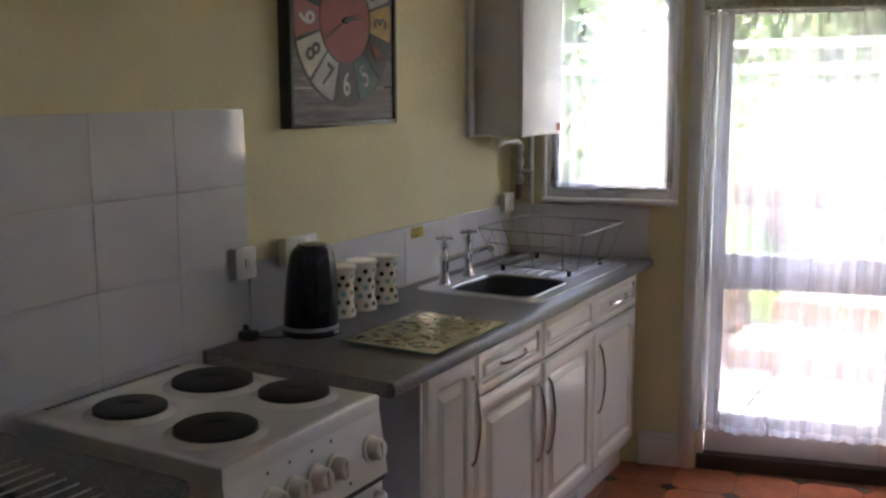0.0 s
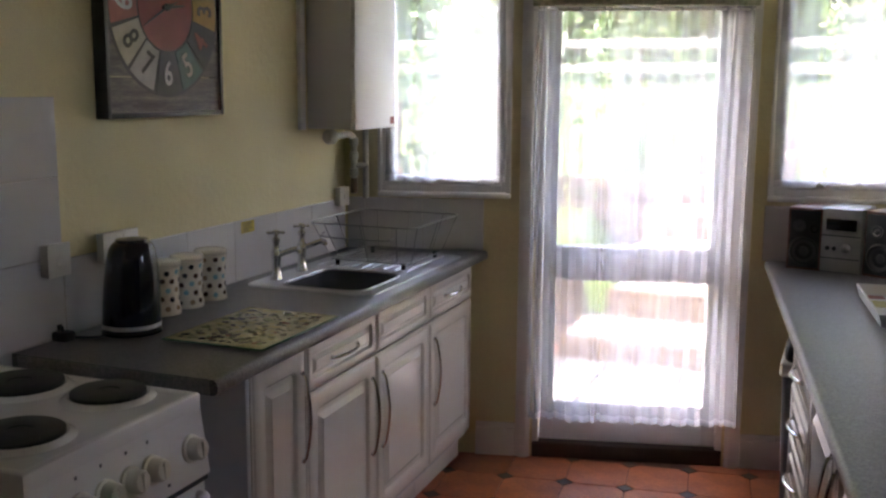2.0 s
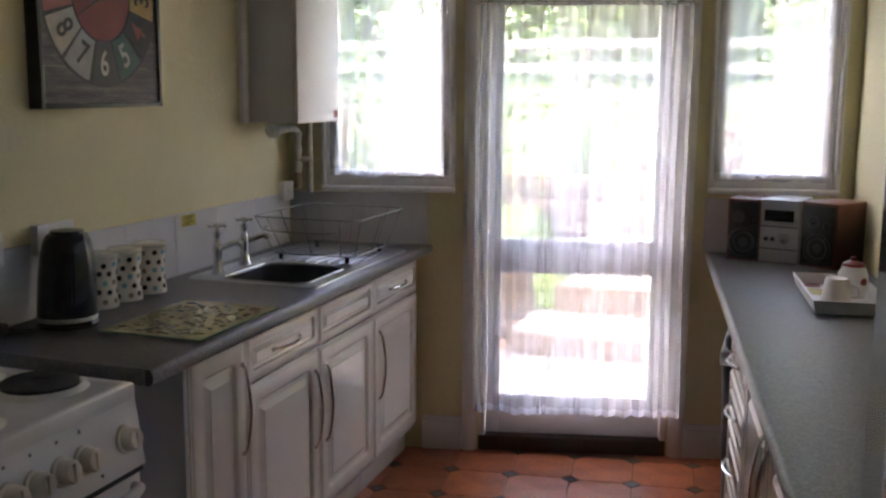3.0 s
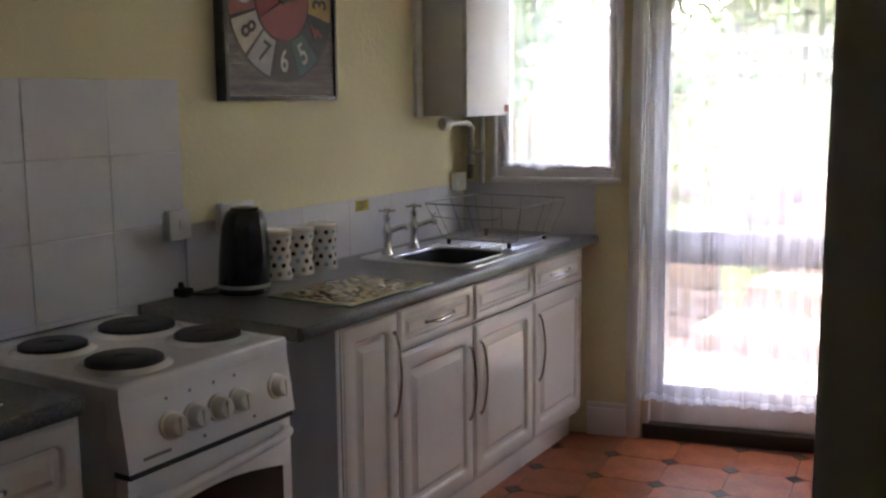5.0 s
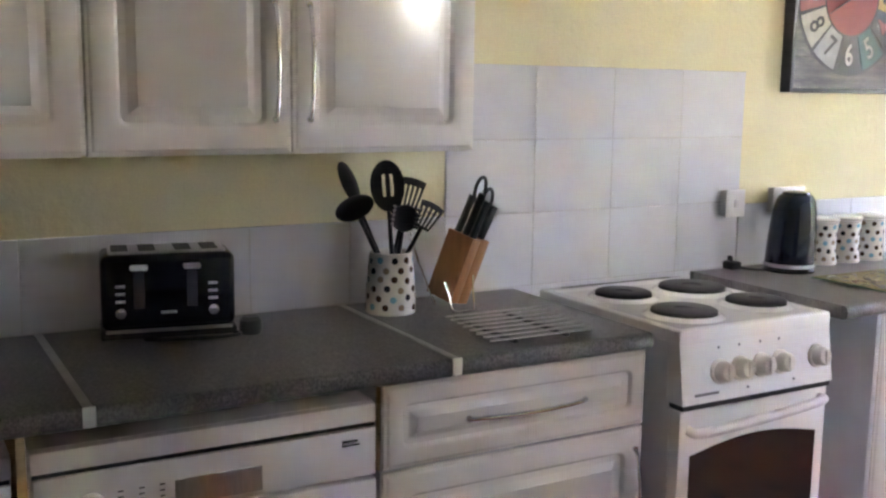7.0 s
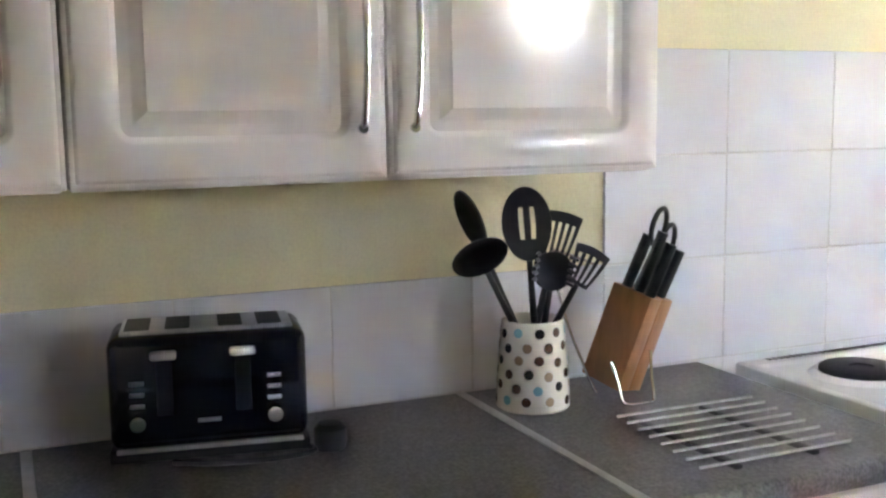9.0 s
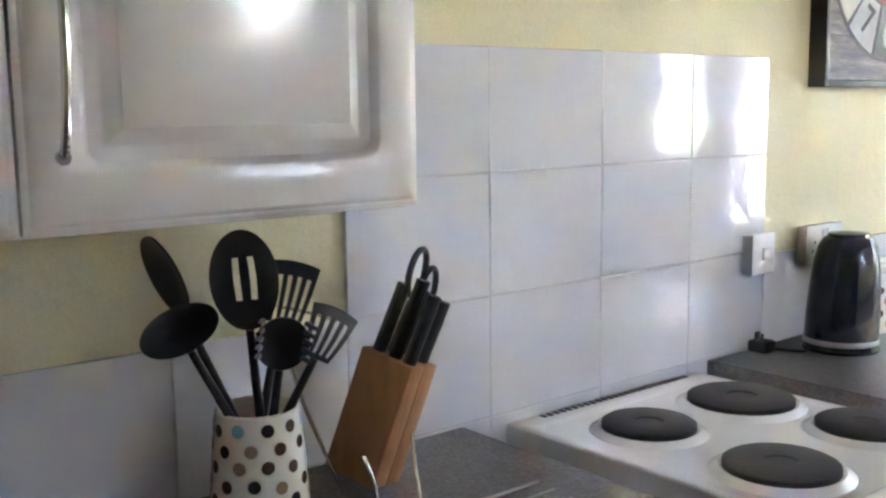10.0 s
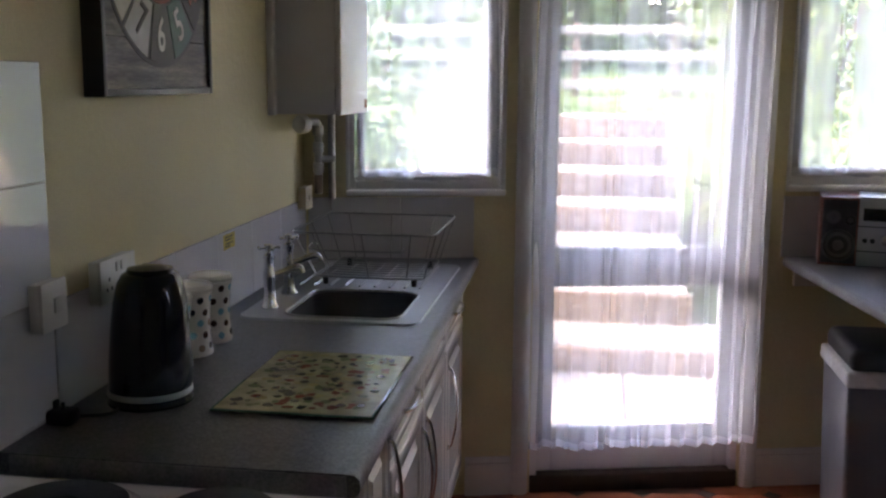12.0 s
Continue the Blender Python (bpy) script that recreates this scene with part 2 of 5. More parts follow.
def B(*a, **k):
    return box(bmesh.new(), *a, **k)


# ---- room ----
XE, YE, YS, H = 2.285, 1.725, -3.3, 2.42        # east wall at the far end, far wall at the west corner, near wall, ceiling
SLANT, YF = 0.135, 2.3                             # the room widens towards the near end; far east corner
# the far wall runs askew: it is laid out along x in the plane y = YE and then swung about the west corner
BACK = Matrix.Translation((0, YE, 0)) @ Matrix.Rotation(math.atan(0.25), 4, "Z") @ Matrix.Translation((0, -YE, 0))


def swing(ob, dx=0.0):
    ob.matrix_basis = BACK @ Matrix.Translation((dx, 0, 0)) @ ob.matrix_basis
    return ob


def east(y):
    return XE + SLANT * (YF - y)


DOOR = (0.827, 1.637, 1.985)
WIN1 = (0.15, 0.704, 1.155, 2.12)
WIN2 = (1.771, 2.285, 1.167, 2.12)

wall_west = single("wall_west", B(-0.16, 0, YS - 0.2, YE + 0.22, -0.1, H), M_WALL, "pale yellow painted plaster wall behind the worktops", "wall", "structure")
bm = bmesh.new()
Y1, Y2 = YE, YE + 0.22
for x0, x1, z0, z1 in ((0, WIN1[0], -0.1, H), (WIN1[0], WIN1[1], -0.1, WIN1[2]), (WIN1[0], WIN1[1], WIN1[3], H), (WIN1[1], DOOR[0], -0.1, H), (DOOR[0], DOOR[1], DOOR[2], H),
                       (DOOR[1], WIN2[0], -0.1, H), (WIN2[0], WIN2[1], -0.1, WIN2[2]), (WIN2[0], WIN2[1], WIN2[3], H), (WIN2[1], 3.2, -0.1, H)):
    box(bm, x0, x1, Y1, Y2, z0, z1)
wall_north = swing(single("wall_north", bm, M_WALL, "pale yellow end wall with a glazed door and two windows", "wall", "structure", smooth=False))
YJ, XA = -1.6, 3.0                                # the side wall steps back behind the counter
bm = bmesh.new()
W3 = (-0.3, 0.06, 1.27, 2.06)                       # side window over the counter


def east_slab(y0, y1, z0, z1):
    prism(bm, [(east(y1), y1), (east(y0), y0), (east(y0) + 0.2, y0), (east(y1) + 0.2, y1)], z0, z1, lambda u, v, w: Vector((u, v, w)))


for y0, y1, z0, z1 in ((W3[1], YF + 0.15, -0.1, H), (YJ, W3[0], -0.1, H), (W3[0], W3[1], -0.1, W3[2]), (W3[0], W3[1], W3[3], H)):
    east_slab(y0, y1, z0, z1)
box(bm, east(YJ) + 0.2, XA + 0.15, YJ, YJ + 0.15, -0.1, H)
wall_east = single("wall_east", bm, M_WALL, "pale yellow painted plaster side wall", "wall", "structure", smooth=False)
bm = B(XA, XA + 0.15, -1.8, YJ, -0.1, H)
box(bm, XA, XA + 0.15, YS, -3.1, -0.1, H)
box(bm, XA, XA + 0.15, -3.1, -1.8, 2.1, H)
wall_inner = single("wall_inner", bm, M_WALL, "pale yellow wall with an open doorway to the next room", "wall", "structure", smooth=False)


def plan_slab(out, z0, z1):
    """The outline of both rooms as a slab, reaching out under or over the far wall."""
    pts = [(-0.16, YS - 0.2), (6.2, YS - 0.2), (6.2, -1.2), (XA + 0.15, -1.2), (XA + 0.15, YE + 0.25 * (XA + 0.15) + out), (-0.16, YE - 0.04 + out)]
    return prism(bmesh.new(), pts, z0, z1, lambda u, v, w: Vector((u, v, w)))


wall_south = single("wall_south", B(-0.16, 6.2, YS - 0.2, YS, -0.1, H), M_WALL, "pale yellow painted plaster near wall", "wall", "structure")
ceiling = single("ceiling", plan_slab(0.2, H, H + 0.12), M_CEIL, "plain white painted ceiling", "ceiling", "structure")
floor = single("floor", plan_slab(0.03, -0.1, -0.004), M_JOINT, "terracotta octagon and dark dot vinyl floor", "floor", "structure")

# the next room, open to the kitchen through the doorway
single("wall_next_north", B(XA + 0.15, 6.2, -1.4, -1.2, -0.1, H), M_CEIL, "plain white wall of the next room", "wall", "structure")
single("wall_next_east", B(6.0, 6.2, YS, -1.4, -0.1, H), M_CEIL, "plain white far wall of the next room", "wall", "structure")

# skirting boards
bm = B(0.58, 0.753, YE - 0.018, YE, 0, 0.125, 0.004)
box(bm, 0.58, 0.753, YE - 0.012, YE, 0.125, 0.15, 0.004)
swing(single("baseboard", bm, M_WHITE, "white painted moulded skirting board beside the door", "skirting", "structure"))
bm = B(1.711, 2.36, YE - 0.018, YE, 0, 0.125, 0.004)
box(bm, 1.711, 2.36, YE - 0.012, YE, 0.125, 0.15, 0.004)
swing(single("baseboard", bm, M_WHITE, "white painted moulded skirting board under the counter", "skirting", "structure"))

# ---- door ----
door = thing("door_1", (1.25, YE, 0), "white half-glazed back door, closed, with two panes", "door", kind="structure")
bm = bmesh.new()
for x0, x1, z0, z1 in ((0.772, 0.835, 0, 2.055), (1.665, 1.728, 0, 2.055), (0.835, 1.665, 1.99, 2.055)):
    box(bm, x0, x1, YE - 0.02, YE, z0, z1, 0.006)
    box(bm, x0 + 0.012, x1 - 0.012, YE - 0.028, YE - 0.018, z0, z1 - 0.012, 0.004)
part("architrave", bm, M_WHITE, door)
bm = bmesh.new()
for x0, x1, z0, z1 in ((0.845, 0.872, 0.0, 1.985), (1.63, 1.655, 0.0, 1.985), (0.872, 1.63, 1.955, 1.985)):
    box(bm, x0, x1, YE + 0.001, YE + 0.12, z0, z1, 0.003)
part("door_lining", bm, M_WHITE, door)
bm = bmesh.new()
DY0, DY1 = YE + 0.03, YE + 0.072
for x0, x1, z0, z1 in ((0.875, 0.932, 0.072, 1.95), (1.572, 1.627, 0.072, 1.95), (0.932, 1.572, 1.91, 1.95), (0.932, 1.572, 0.788, 0.934), (0.932, 1.572, 0.072, 0.243)):
    box(bm, x0, x1, DY0, DY1, z0, z1, 0.003)
leaf = part("door_leaf", bm, M_WHITE, door)
for z0, z1 in ((0.243, 0.788), (0.934, 1.91)):
    p = part("pane", B(0.932, 1.572, DY0 + 0.018, DY0 + 0.022, z0, z1), M_GLASS, door, "clear glass pane")
    p.visible_shadow = False
bm = B(1.598, 1.622, DY0 - 0.006, DY0, 0.77, 0.9, 0.002)
tube(bm, bend([(1.61, DY0 - 0.004, 0.855), (1.61, DY0 - 0.045, 0.855), (1.595, DY0 - 0.05, 0.855), (1.53, DY0 - 0.05, 0.853)], 5), 0.008)
part("door_handle", bm, M_CHROME, leaf, "chrome lever handle")
part("door_lock", lathe(bmesh.new(), [(0, 0), (0.011, 0), (0.011, 0.012), (0, 0.012)], 16, (1.61, DY0 - 0.012, 0.79), toward((0, 1, 0))), M_CHROME, leaf)
part("threshold", B(0.845, 1.655, YE - 0.012, YE + 0.14, 0.0, 0.068, 0.006), M_DOORWOOD, door, "dark brown timber threshold")
swing(door, -0.018)


# ---- windows ----
def window(name, w, label, n):
    x0, x1, z0, z1 = w
    t = thing(name, ((x0 + x1) / 2, YE, z0), label, "window", kind="structure")
    bm = bmesh.new()
    y0, y1 = YE + 0.03, YE + 0.1
    for a, b, c, d in ((x0, x0 + 0.03, z0, z1), (x1 - 0.03, x1, z0, z1), (x0 + 0.03, x1 - 0.03, z0, z0 + 0.03), (x0 + 0.03, x1 - 0.03, z1 - 0.03, z1)):
        box(bm, a, b, y0, y1, c, d, 0.003)
    part("window_frame", bm, M_WHITE, t)
    bm = bmesh.new()
    a0, a1, c0, c1 = x0 + 0.032, x1 - 0.032, z0 + 0.032, z1 - 0.032
    for a, b, c, d in ((a0, a0 + 0.03, c0, c1), (a1 - 0.03, a1, c0, c1), (a0 + 0.03, a1 - 0.03, c0, c0 + 0.035), (a0 + 0.03, a1 - 0.03, c1 - 0.035, c1)):
        box(bm, a, b, y0 - 0.006, y1 - 0.02, c, d, 0.004)
    part("casement", bm, M_WHITE, t)
    p = part("pane", B(a0 + 0.03, a1 - 0.03, y0 + 0.02, y0 + 0.024, c0 + 0.035, c1 - 0.035), M_GLASS, t, "clear glass pane")
    p.visible_shadow = False
    bm = B(x0 - 0.005, x1 + 0.012, YE - 0.022, YE + 0.03, z0 - 0.02, z0 + 0.002, 0.006)
    part("window_sill", bm, M_WHITE, t)
    bm = bmesh.new()
    for a, b in ((x0 - 0.005, x0 + 0.008), (x1 - 0.006, x1 + 0.012)):
        box(bm, a, b, YE - 0.012, YE + 0.03, z0 + 0.002, z1, 0.003)
    part("window_lining", bm, M_WHITE, t)
    m = (x0 + x1) / 2 + n
    bm = bmesh.new()
    tube(bm, bend([(m - 0.1, y0 - 0.012, z0 + 0.045), (m, y0 - 0.022, z0 + 0.048), (m + 0.1, y0 - 0.012, z0 + 0.045)], 5), 0.006)
    box(bm, m - 0.11, m - 0.085, y0 - 0.016, y0 - 0.004, z0 + 0.038, z0 + 0.054, 0.002)
    box(bm, m + 0.085, m + 0.11, y0 - 0.016, y0 - 0.004, z0 + 0.038, z0 + 0.054, 0.002)
    part("casement_stay", bm, M_PLASTIC, t, "white casement stay bar")
    return t


swing(window("window_1", WIN1, "white framed casement window over the sink", 0.05))
swing(window("window_2", WIN2, "white framed casement window over the side counter", 0.04))


w3 = t = thing("window_3", (east(-0.12), -0.12, W3[2]), "white framed side window over the counter", "window", kind="structure")
bm = bmesh.new()
wx = east(-0.12)
for y0, y1, z0, z1 in ((W3[0], W3[0] + 0.04, W3[2], W3[3]), (W3[1] - 0.04, W3[1], W3[2], W3[3]), (W3[0] + 0.04, W3[1] - 0.04, W3[2], W3[2] + 0.04), (W3[0] + 0.04, W3[1] - 0.04, W3[3] - 0.04, W3[3])):
    box(bm, wx + 0.05, wx + 0.11, y0, y1, z0, z1, 0.003)
box(bm, wx + 0.055, wx + 0.105, -0.13, -0.11, W3[2] + 0.04, W3[3] - 0.04, 0.003)
part("window_frame", bm, M_WHITE, t)
for y0, y1 in ((W3[0] + 0.04, -0.13), (-0.11, W3[1] - 0.04)):
    p = part("pane", B(wx + 0.078, wx + 0.082, y0, y1, W3[2] + 0.04, W3[3] - 0.04), M_GLASS, t, "clear glass pane")
    p.visible_shadow = False


w3.matrix_basis = w3.matrix_basis @ Matrix.Rotation(math.atan(SLANT), 4, "Z")

# Out of view; added to hold back sky light from the side window.
single("boundary_wall", B(3.75, 3.9, -1.0, 3.2, -0.2, 1.85, 0.01), M_BRICK, "unseen rendered wall added to block sky from the side window", "wall", "structure")

# ---- net curtains ----
def net(name, x0, x1, z0, z1, y, folds, depth, label, flare=0.0, seed=1):
    """A gathered net: folds of uneven width that open towards the hem."""
    rng = random.Random(seed)
    cuts, s = [0.0], 0.0
    for k in range(folds):
        s += rng.uniform(0.5, 1.5)
        cuts.append(s)
    cuts = [c / s for c in cuts]
    amp = [rng.uniform(0.35, 1.0) for _ in range(folds)]
    drop = [rng.uniform(-0.012, 0.012) for _ in range(folds)]
    nu, nv = folds * 10, 40
    bm = bmesh.new()
    grid = []
    for j in range(nv + 1):
        v = j / nv
        row = []
        for i in range(nu + 1):
            k, f = min(i // 10, folds - 1), (i % 10) / 10 if i < nu else 1.0
            u = cuts[k] + (cuts[k + 1] - cuts[k]) * f
            wave = amp[k] * math.sin(2 * math.pi * f) * depth * (0.45 + 0.55 * v)
            sway = 0.006 * math.sin(6 * u + 4 * v + seed)
            xx = x0 + (x1 - x0) * u + flare * v * (u - 0.5) + 0.45 * wave * math.cos(2 * math.pi * f) + sway
            zz = z1 + (z0 + drop[k] * math.sin(math.pi * f) - z1) * v
            row.append(bm.verts.new((xx, y + wave, zz)))
        grid.append(row)
    hem = bmesh.new()
    for j in range(nv):
        for i in range(nu):
            bm.faces.new((grid[j][i], grid[j][i + 1], grid[j + 1][i + 1], grid[j + 1][i]))
    t = thing(name, ((x0 + x1) / 2, y, z0), label, "curtain")
    lower = [[hem.verts.new(v.co + Vector((0, -0.0015, 0))) for v in grid[nv]], [hem.verts.new(v.co + Vector((0, -0.0015, 0.028))) for v in grid[nv]]]
    for i in range(nu):
        hem.faces.new((lower[0][i], lower[0][i + 1], lower[1][i + 1], lower[1][i]))
    part("net_panel", bm, M_NET, t)
    part("hem", hem, M_NETEDGE, t, "double stitched hem")
    rail = bmesh.new()
    rod(rail, (x0 - 0.02, y, z1 - 0.012), (x1 + 0.02, y, z1 - 0.012), 0.005)
    part("curtain_wire", rail, M_PLASTIC, t)
    return t


swing(net("net_curtain", 0.835, 1.69, 0.19, 1.925, YE - 0.052, 17, 0.02, "white gathered net curtain over the glazed door", 0.02, 3), -0.018)
swing(net("net_curtain", 0.17, 0.685, 1.2, 2.09, YE + 0.014, 7, 0.008, "white net curtain across the window over the sink", 0.0, 5))
swing(net("net_curtain", 1.79, 2.265, 1.205, 2.09, YE + 0.014, 6, 0.008, "white net curtain across the window by the stereo", 0.0, 9))
# This net is never in view; it is added to dim the side window.
dimming_net = net("net_curtain", wx - 0.165, wx + 0.165, 1.3, 2.04, -0.12, 6, 0.006, "unseen white net curtain added to dim the side window", 0.0, 12)
dimming_net.rotation_euler.z = radians(90) + math.atan(SLANT)
dimming_net.location.x = wx + 0.02


# ---- garden ----
def garden():
    bm = bmesh.new()
    n = 44
    rows = []
    for j in range(n + 1):
        y = 1.9 + 60 * (j / n) ** 2
        row = []
        for i in range(n + 1):
            s = (i / n - 0.5) * 2
            x = 1.1 + 60 * s * abs(s)
            rise = max(0.0, min(1.5, (y - 4.2) * 0.32)) + max(0.0, (y - 9) * 0.09)
            if 0.3 < x < 2.4 and y < 8.2:
                rise *= 0.0 if x < 1.75 else 0.75
            row.append(bm.verts.new((x, y, -0.16 + rise + 0.03 * math.sin(3 * x) * math.cos(2.3 * y))))
        rows.append(row)
    for j in range(n):
        for i in range(n):
            bm.faces.new((rows[j][i], rows[j][i + 1], rows[j + 1][i + 1], rows[j + 1][i]))
    single("ground", bm, M_GRASS, "rising garden lawn behind the house", "ground", "structure")
    bmg = bmesh.new()
    box(bmg, -70, 70, -70, 1.88, -0.4, -0.2)
    single("ground_near", bmg, M_GRASS, "grass around the house", "ground", "structure")
    # paving slabs
    pat = single("pavement", B(-1.6, 4.2, YE + 0.23, 4.15, -0.2, -0.075), M_JOINT, "sunlit pale stone patio outside the door", "patio", "structure")
    slab = mesh_of("slab", B(-0.22, 0.22, -0.22, 0.22, -0.02, 0.02, 0.006, 1), M_PATIO)
    for i in range(12):
        for j in range(4):
            s = new("slab", slab)
            s.parent = pat
            s.location = (-1.3 + 0.455 * i, YE + 0.48 + 0.455 * j, -0.068)
    # timber-fronted steps
    for k in range(7):
        y0, z1 = 3.75 + 0.58 * k, 0.1 + 0.19 * k
        x0, x1 = (0.45, 1.85) if k < 1 else (0.62, 1.6)
        t = thing("garden_step", ((x0 + x1) / 2, y0, z1 - 0.19), "pale paved garden step with a timber riser", "step", "garden steps")
        part("tread", B(x0, x1, y0 + 0.04, y0 + 0.68, z1 - 0.3, z1, 0.012), M_PATIO, t)
        part("riser", B(x0 - 0.03, x1 + 0.03, y0, y0 + 0.05, z1 - 0.3, z1 - 0.012, 0.008), M_SLEEPER, t)
    # retaining sleepers on both sides
    for x0, x1, y0, zs in ((-2.6, 0.42, 4.3, 3), (1.95, 4.8, 4.4, 2), (-3.2, 0.5, 6.4, 5), (1.75, 5.6, 6.8, 4)):
        for k in range(zs):
            single("timber_sleeper", B(x0 + 0.03 * k, x1 + 0.02 * (k % 2), y0, y0 + 0.12, -0.16 + 0.2 * k, 0.03 + 0.2 * k, 0.012), M_SLEEPER, "weathered timber sleeper of the garden bank", "sleeper", group="garden sleepers")
    # post and rail fence
    f = thing("fence", (1.2, 9.4, 1.4), "pale post and rail fence at the top of the garden", "fence")
    for k in range(12):
        x = -4.5 + 1.05 * k
        part("post", B(x, x + 0.09, 9.4, 9.49, 0.8, 2.15, 0.01), M_SLEEPER, f)
    for z in (1.45, 1.75, 2.02):
        part("rail", B(-4.7, 7.4, 9.36, 9.4, z, z + 0.1, 0.008), M_PATIO, f, "sun-bleached rail")


def foliage(name, label, centre, size, count, leaf, material, seed, trunk=None, category="shrub"):
    rng = random.Random(seed)
    t = thing(name, (centre[0], centre[1], centre[2]), label, category)
    verts, faces = [], []
    clumps = [(Vector((rng.gauss(0, 0.42) * size[0], rng.gauss(0, 0.42) * size[1], rng.uniform(0.1, 1.0) * size[2])), rng.uniform(0.16, 0.36)) for _ in range(22)]
    for _ in range(count):
        c, r = rng.choice(clumps)
        p = c + Vector((rng.gauss(0, r) * size[0] * 0.6, rng.gauss(0, r) * size[1] * 0.6, rng.gauss(0, r) * size[2] * 0.55))
        if p.z < 0.02:
            p.z = 0.02
        a = Vector((rng.uniform(-1, 1), rng.uniform(-1, 1), rng.uniform(-0.6, 1))).normalized()
        b = a.orthogonal().normalized()
        b.rotate(Matrix.Rotation(rng.uniform(0, 6.28), 3, a))
        s = leaf * rng.uniform(0.6, 1.4)
        q = a.cross(b)
        k = len(verts)
        verts += [p, p + s * b + s * 0.35 * q, p + 2 * s * b + 0.2 * s * a, p + s * b - s * 0.35 * q]
        faces.append((k, k + 1, k + 2, k + 3))
    me = bpy.data.meshes.new("crown")
    me.from_pydata([tuple(v) for v in verts], [], faces)
    me.materials.append(material)
    ob = new("crown", me)
    ob.parent = t
    bm = bmesh.new()
    for k in range(5):
        a = rng.uniform(0, 6.28)
        d = 0.35 * min(size[0], size[1])
        h = size[2] * rng.uniform(0.4, 0.75)
        tube(bm, bend([(0, 0, -0.15), (0.3 * d * math.cos(a), 0.3 * d * math.sin(a), h * 0.4), (d * math.cos(a), d * math.sin(a), h)], 4), trunk or 0.02, 6)
    part("trunk", bm, M_BARK, t, local=True)
    return t


garden()
foliage("shrub", "sunlit green garden shrub on the bank", (-0.9, 4.9, 0.1), (1.0, 0.8, 1.8), 2200, 0.05, M_LEAF, 11)
foliage("shrub", "dense green garden shrub near the window", (-0.6, 3.4, -0.1), (0.6, 0.5, 2.3), 2200, 0.045, M_LEAF, 12)
foliage("shrub", "light green spiky garden shrub by the patio", (2.6, 3.3, -0.1), (0.5, 0.4, 1.1), 1200, 0.06, M_LEAF2, 13)
foliage("shrub", "light green shrub beside the steps", (2.5, 5.6, 0.3), (0.9, 0.6, 0.9), 1400, 0.05, M_LEAF2, 14)
foliage("shrub", "yellow-green shrub above the fence", (3.2, 8.4, 1.2), (1.4, 0.8, 1.5), 2000, 0.06, M_LEAF2, 15)
for k, (x, y, s) in enumerate(((-5.5, 13, 1.0), (-2.2, 14.5, 1.15), (0.8, 13.5, 0.95), (3.6, 15, 1.2), (6.8, 13.8, 1.05), (-9, 15, 1.2), (10.5, 15.5, 1.2))):
    foliage("garden_tree", "leafy green tree beyond the garden fence", (x, y, 1.2), (2.0 * s, 1.8 * s, 6.5 * s), 8500, 0.16, M_LEAF, 30 + k, 0.11, "tree")


# ---- kitchen units ----
def bow_handle(bm, p, q, out, lift=0.028, r=0.005):
    """A bowed bar handle from p to q, standing off along out."""
    p, q, o = Vector(p), Vector(q), Vector(out)
    m = (p + q) / 2
    tube(bm, bend([p, p + o * 0.012 + (q - p) * 0.05, p + (q - p) * 0.28 + o * lift * 0.85, m + o * lift, p + (q - p) * 0.72 + o * lift * 0.85, q + o * 0.012 - (q - p) * 0.05, q], 4), r, 8)
    for e in (p, q):
        rod(bm, e - o * 0.001, e + o * 0.006, r * 1.5, seg=10)
    return bm


def panel_front(bm, y0, y1, z0, z1, x, t=0.018, rim=0.055):
    """A moulded door or drawer front in the plane x: bevelled edge, routed groove, raised field."""
    rim = min(rim, 0.22 * (z1 - z0), 0.22 * (y1 - y0))
    w = min(1.0, rim / 0.05)
    prof = ((0.0, -t, 0.002), (0.0, -0.008, 0.002), (0.002, -0.006, 0.002), (0.007, -0.0055, 0.003), (0.010, -0.0015, 0.003), (0.013, 0.0, 0.003),
            (rim, 0.0, 0.024 * w), (rim + 0.003, -0.0015, 0.022 * w), (rim + 0.010 * w, -0.0105, 0.016 * w), (rim + 0.024 * w, -0.0112, 0.006),
            (rim + 0.028 * w, -0.0106, 0.002), (rim + 0.040 * w, -0.0022, 0.001), (rim + 0.0425 * w, -0.0018, 0.001), (rim + 0.044 * w, 0.0, 0.001))
    rings, seg = [], 5
    for d, o, r in prof:
        ring = []
        for cy, cz, start in ((y0 + d + r, z0 + d + r, 180), (y1 - d - r, z0 + d + r, 270), (y1 - d - r, z1 - d - r, 0), (y0 + d + r, z1 - d - r, 90)):
            for k in range(seg):
                u = radians(start + 90 * k / (seg - 1))
                ring.append(bm.verts.new((x + o, cy + r * math.cos(u), cz + r * math.sin(u))))
        rings.append(ring)
    for a, b in zip(rings, rings[1:]):
        for k in range(4 * seg):
            bm.faces.new((a[k], a[(k + 1) % (4 * seg)], b[(k + 1) % (4 * seg)], b[k]))
    bm.faces.new(rings[-1])
    bm.faces.new(rings[0][::-1])
    return bm


def front(kind, parent, y0, y1, z0, z1, x, handle=None, local=False, rim=0.055):
    d = part(kind, panel_front(bmesh.new(), y0 + 0.002, y1 - 0.002, z0, z1, x, rim=rim), M_CREAM, parent, local=local)
    if handle:
        h = bow_handle(bmesh.new(), *handle, (1, 0, 0))
        hd = part("handle", h, M_CHROME, d, "chrome bow handle", local=local)
        if local:
            hd.matrix_parent_inverse = Matrix.Identity(4)
    return d


FX = 0.592          # door faces of the sink run
ZB, ZD, ZT = 0.13, 0.71, 0.86


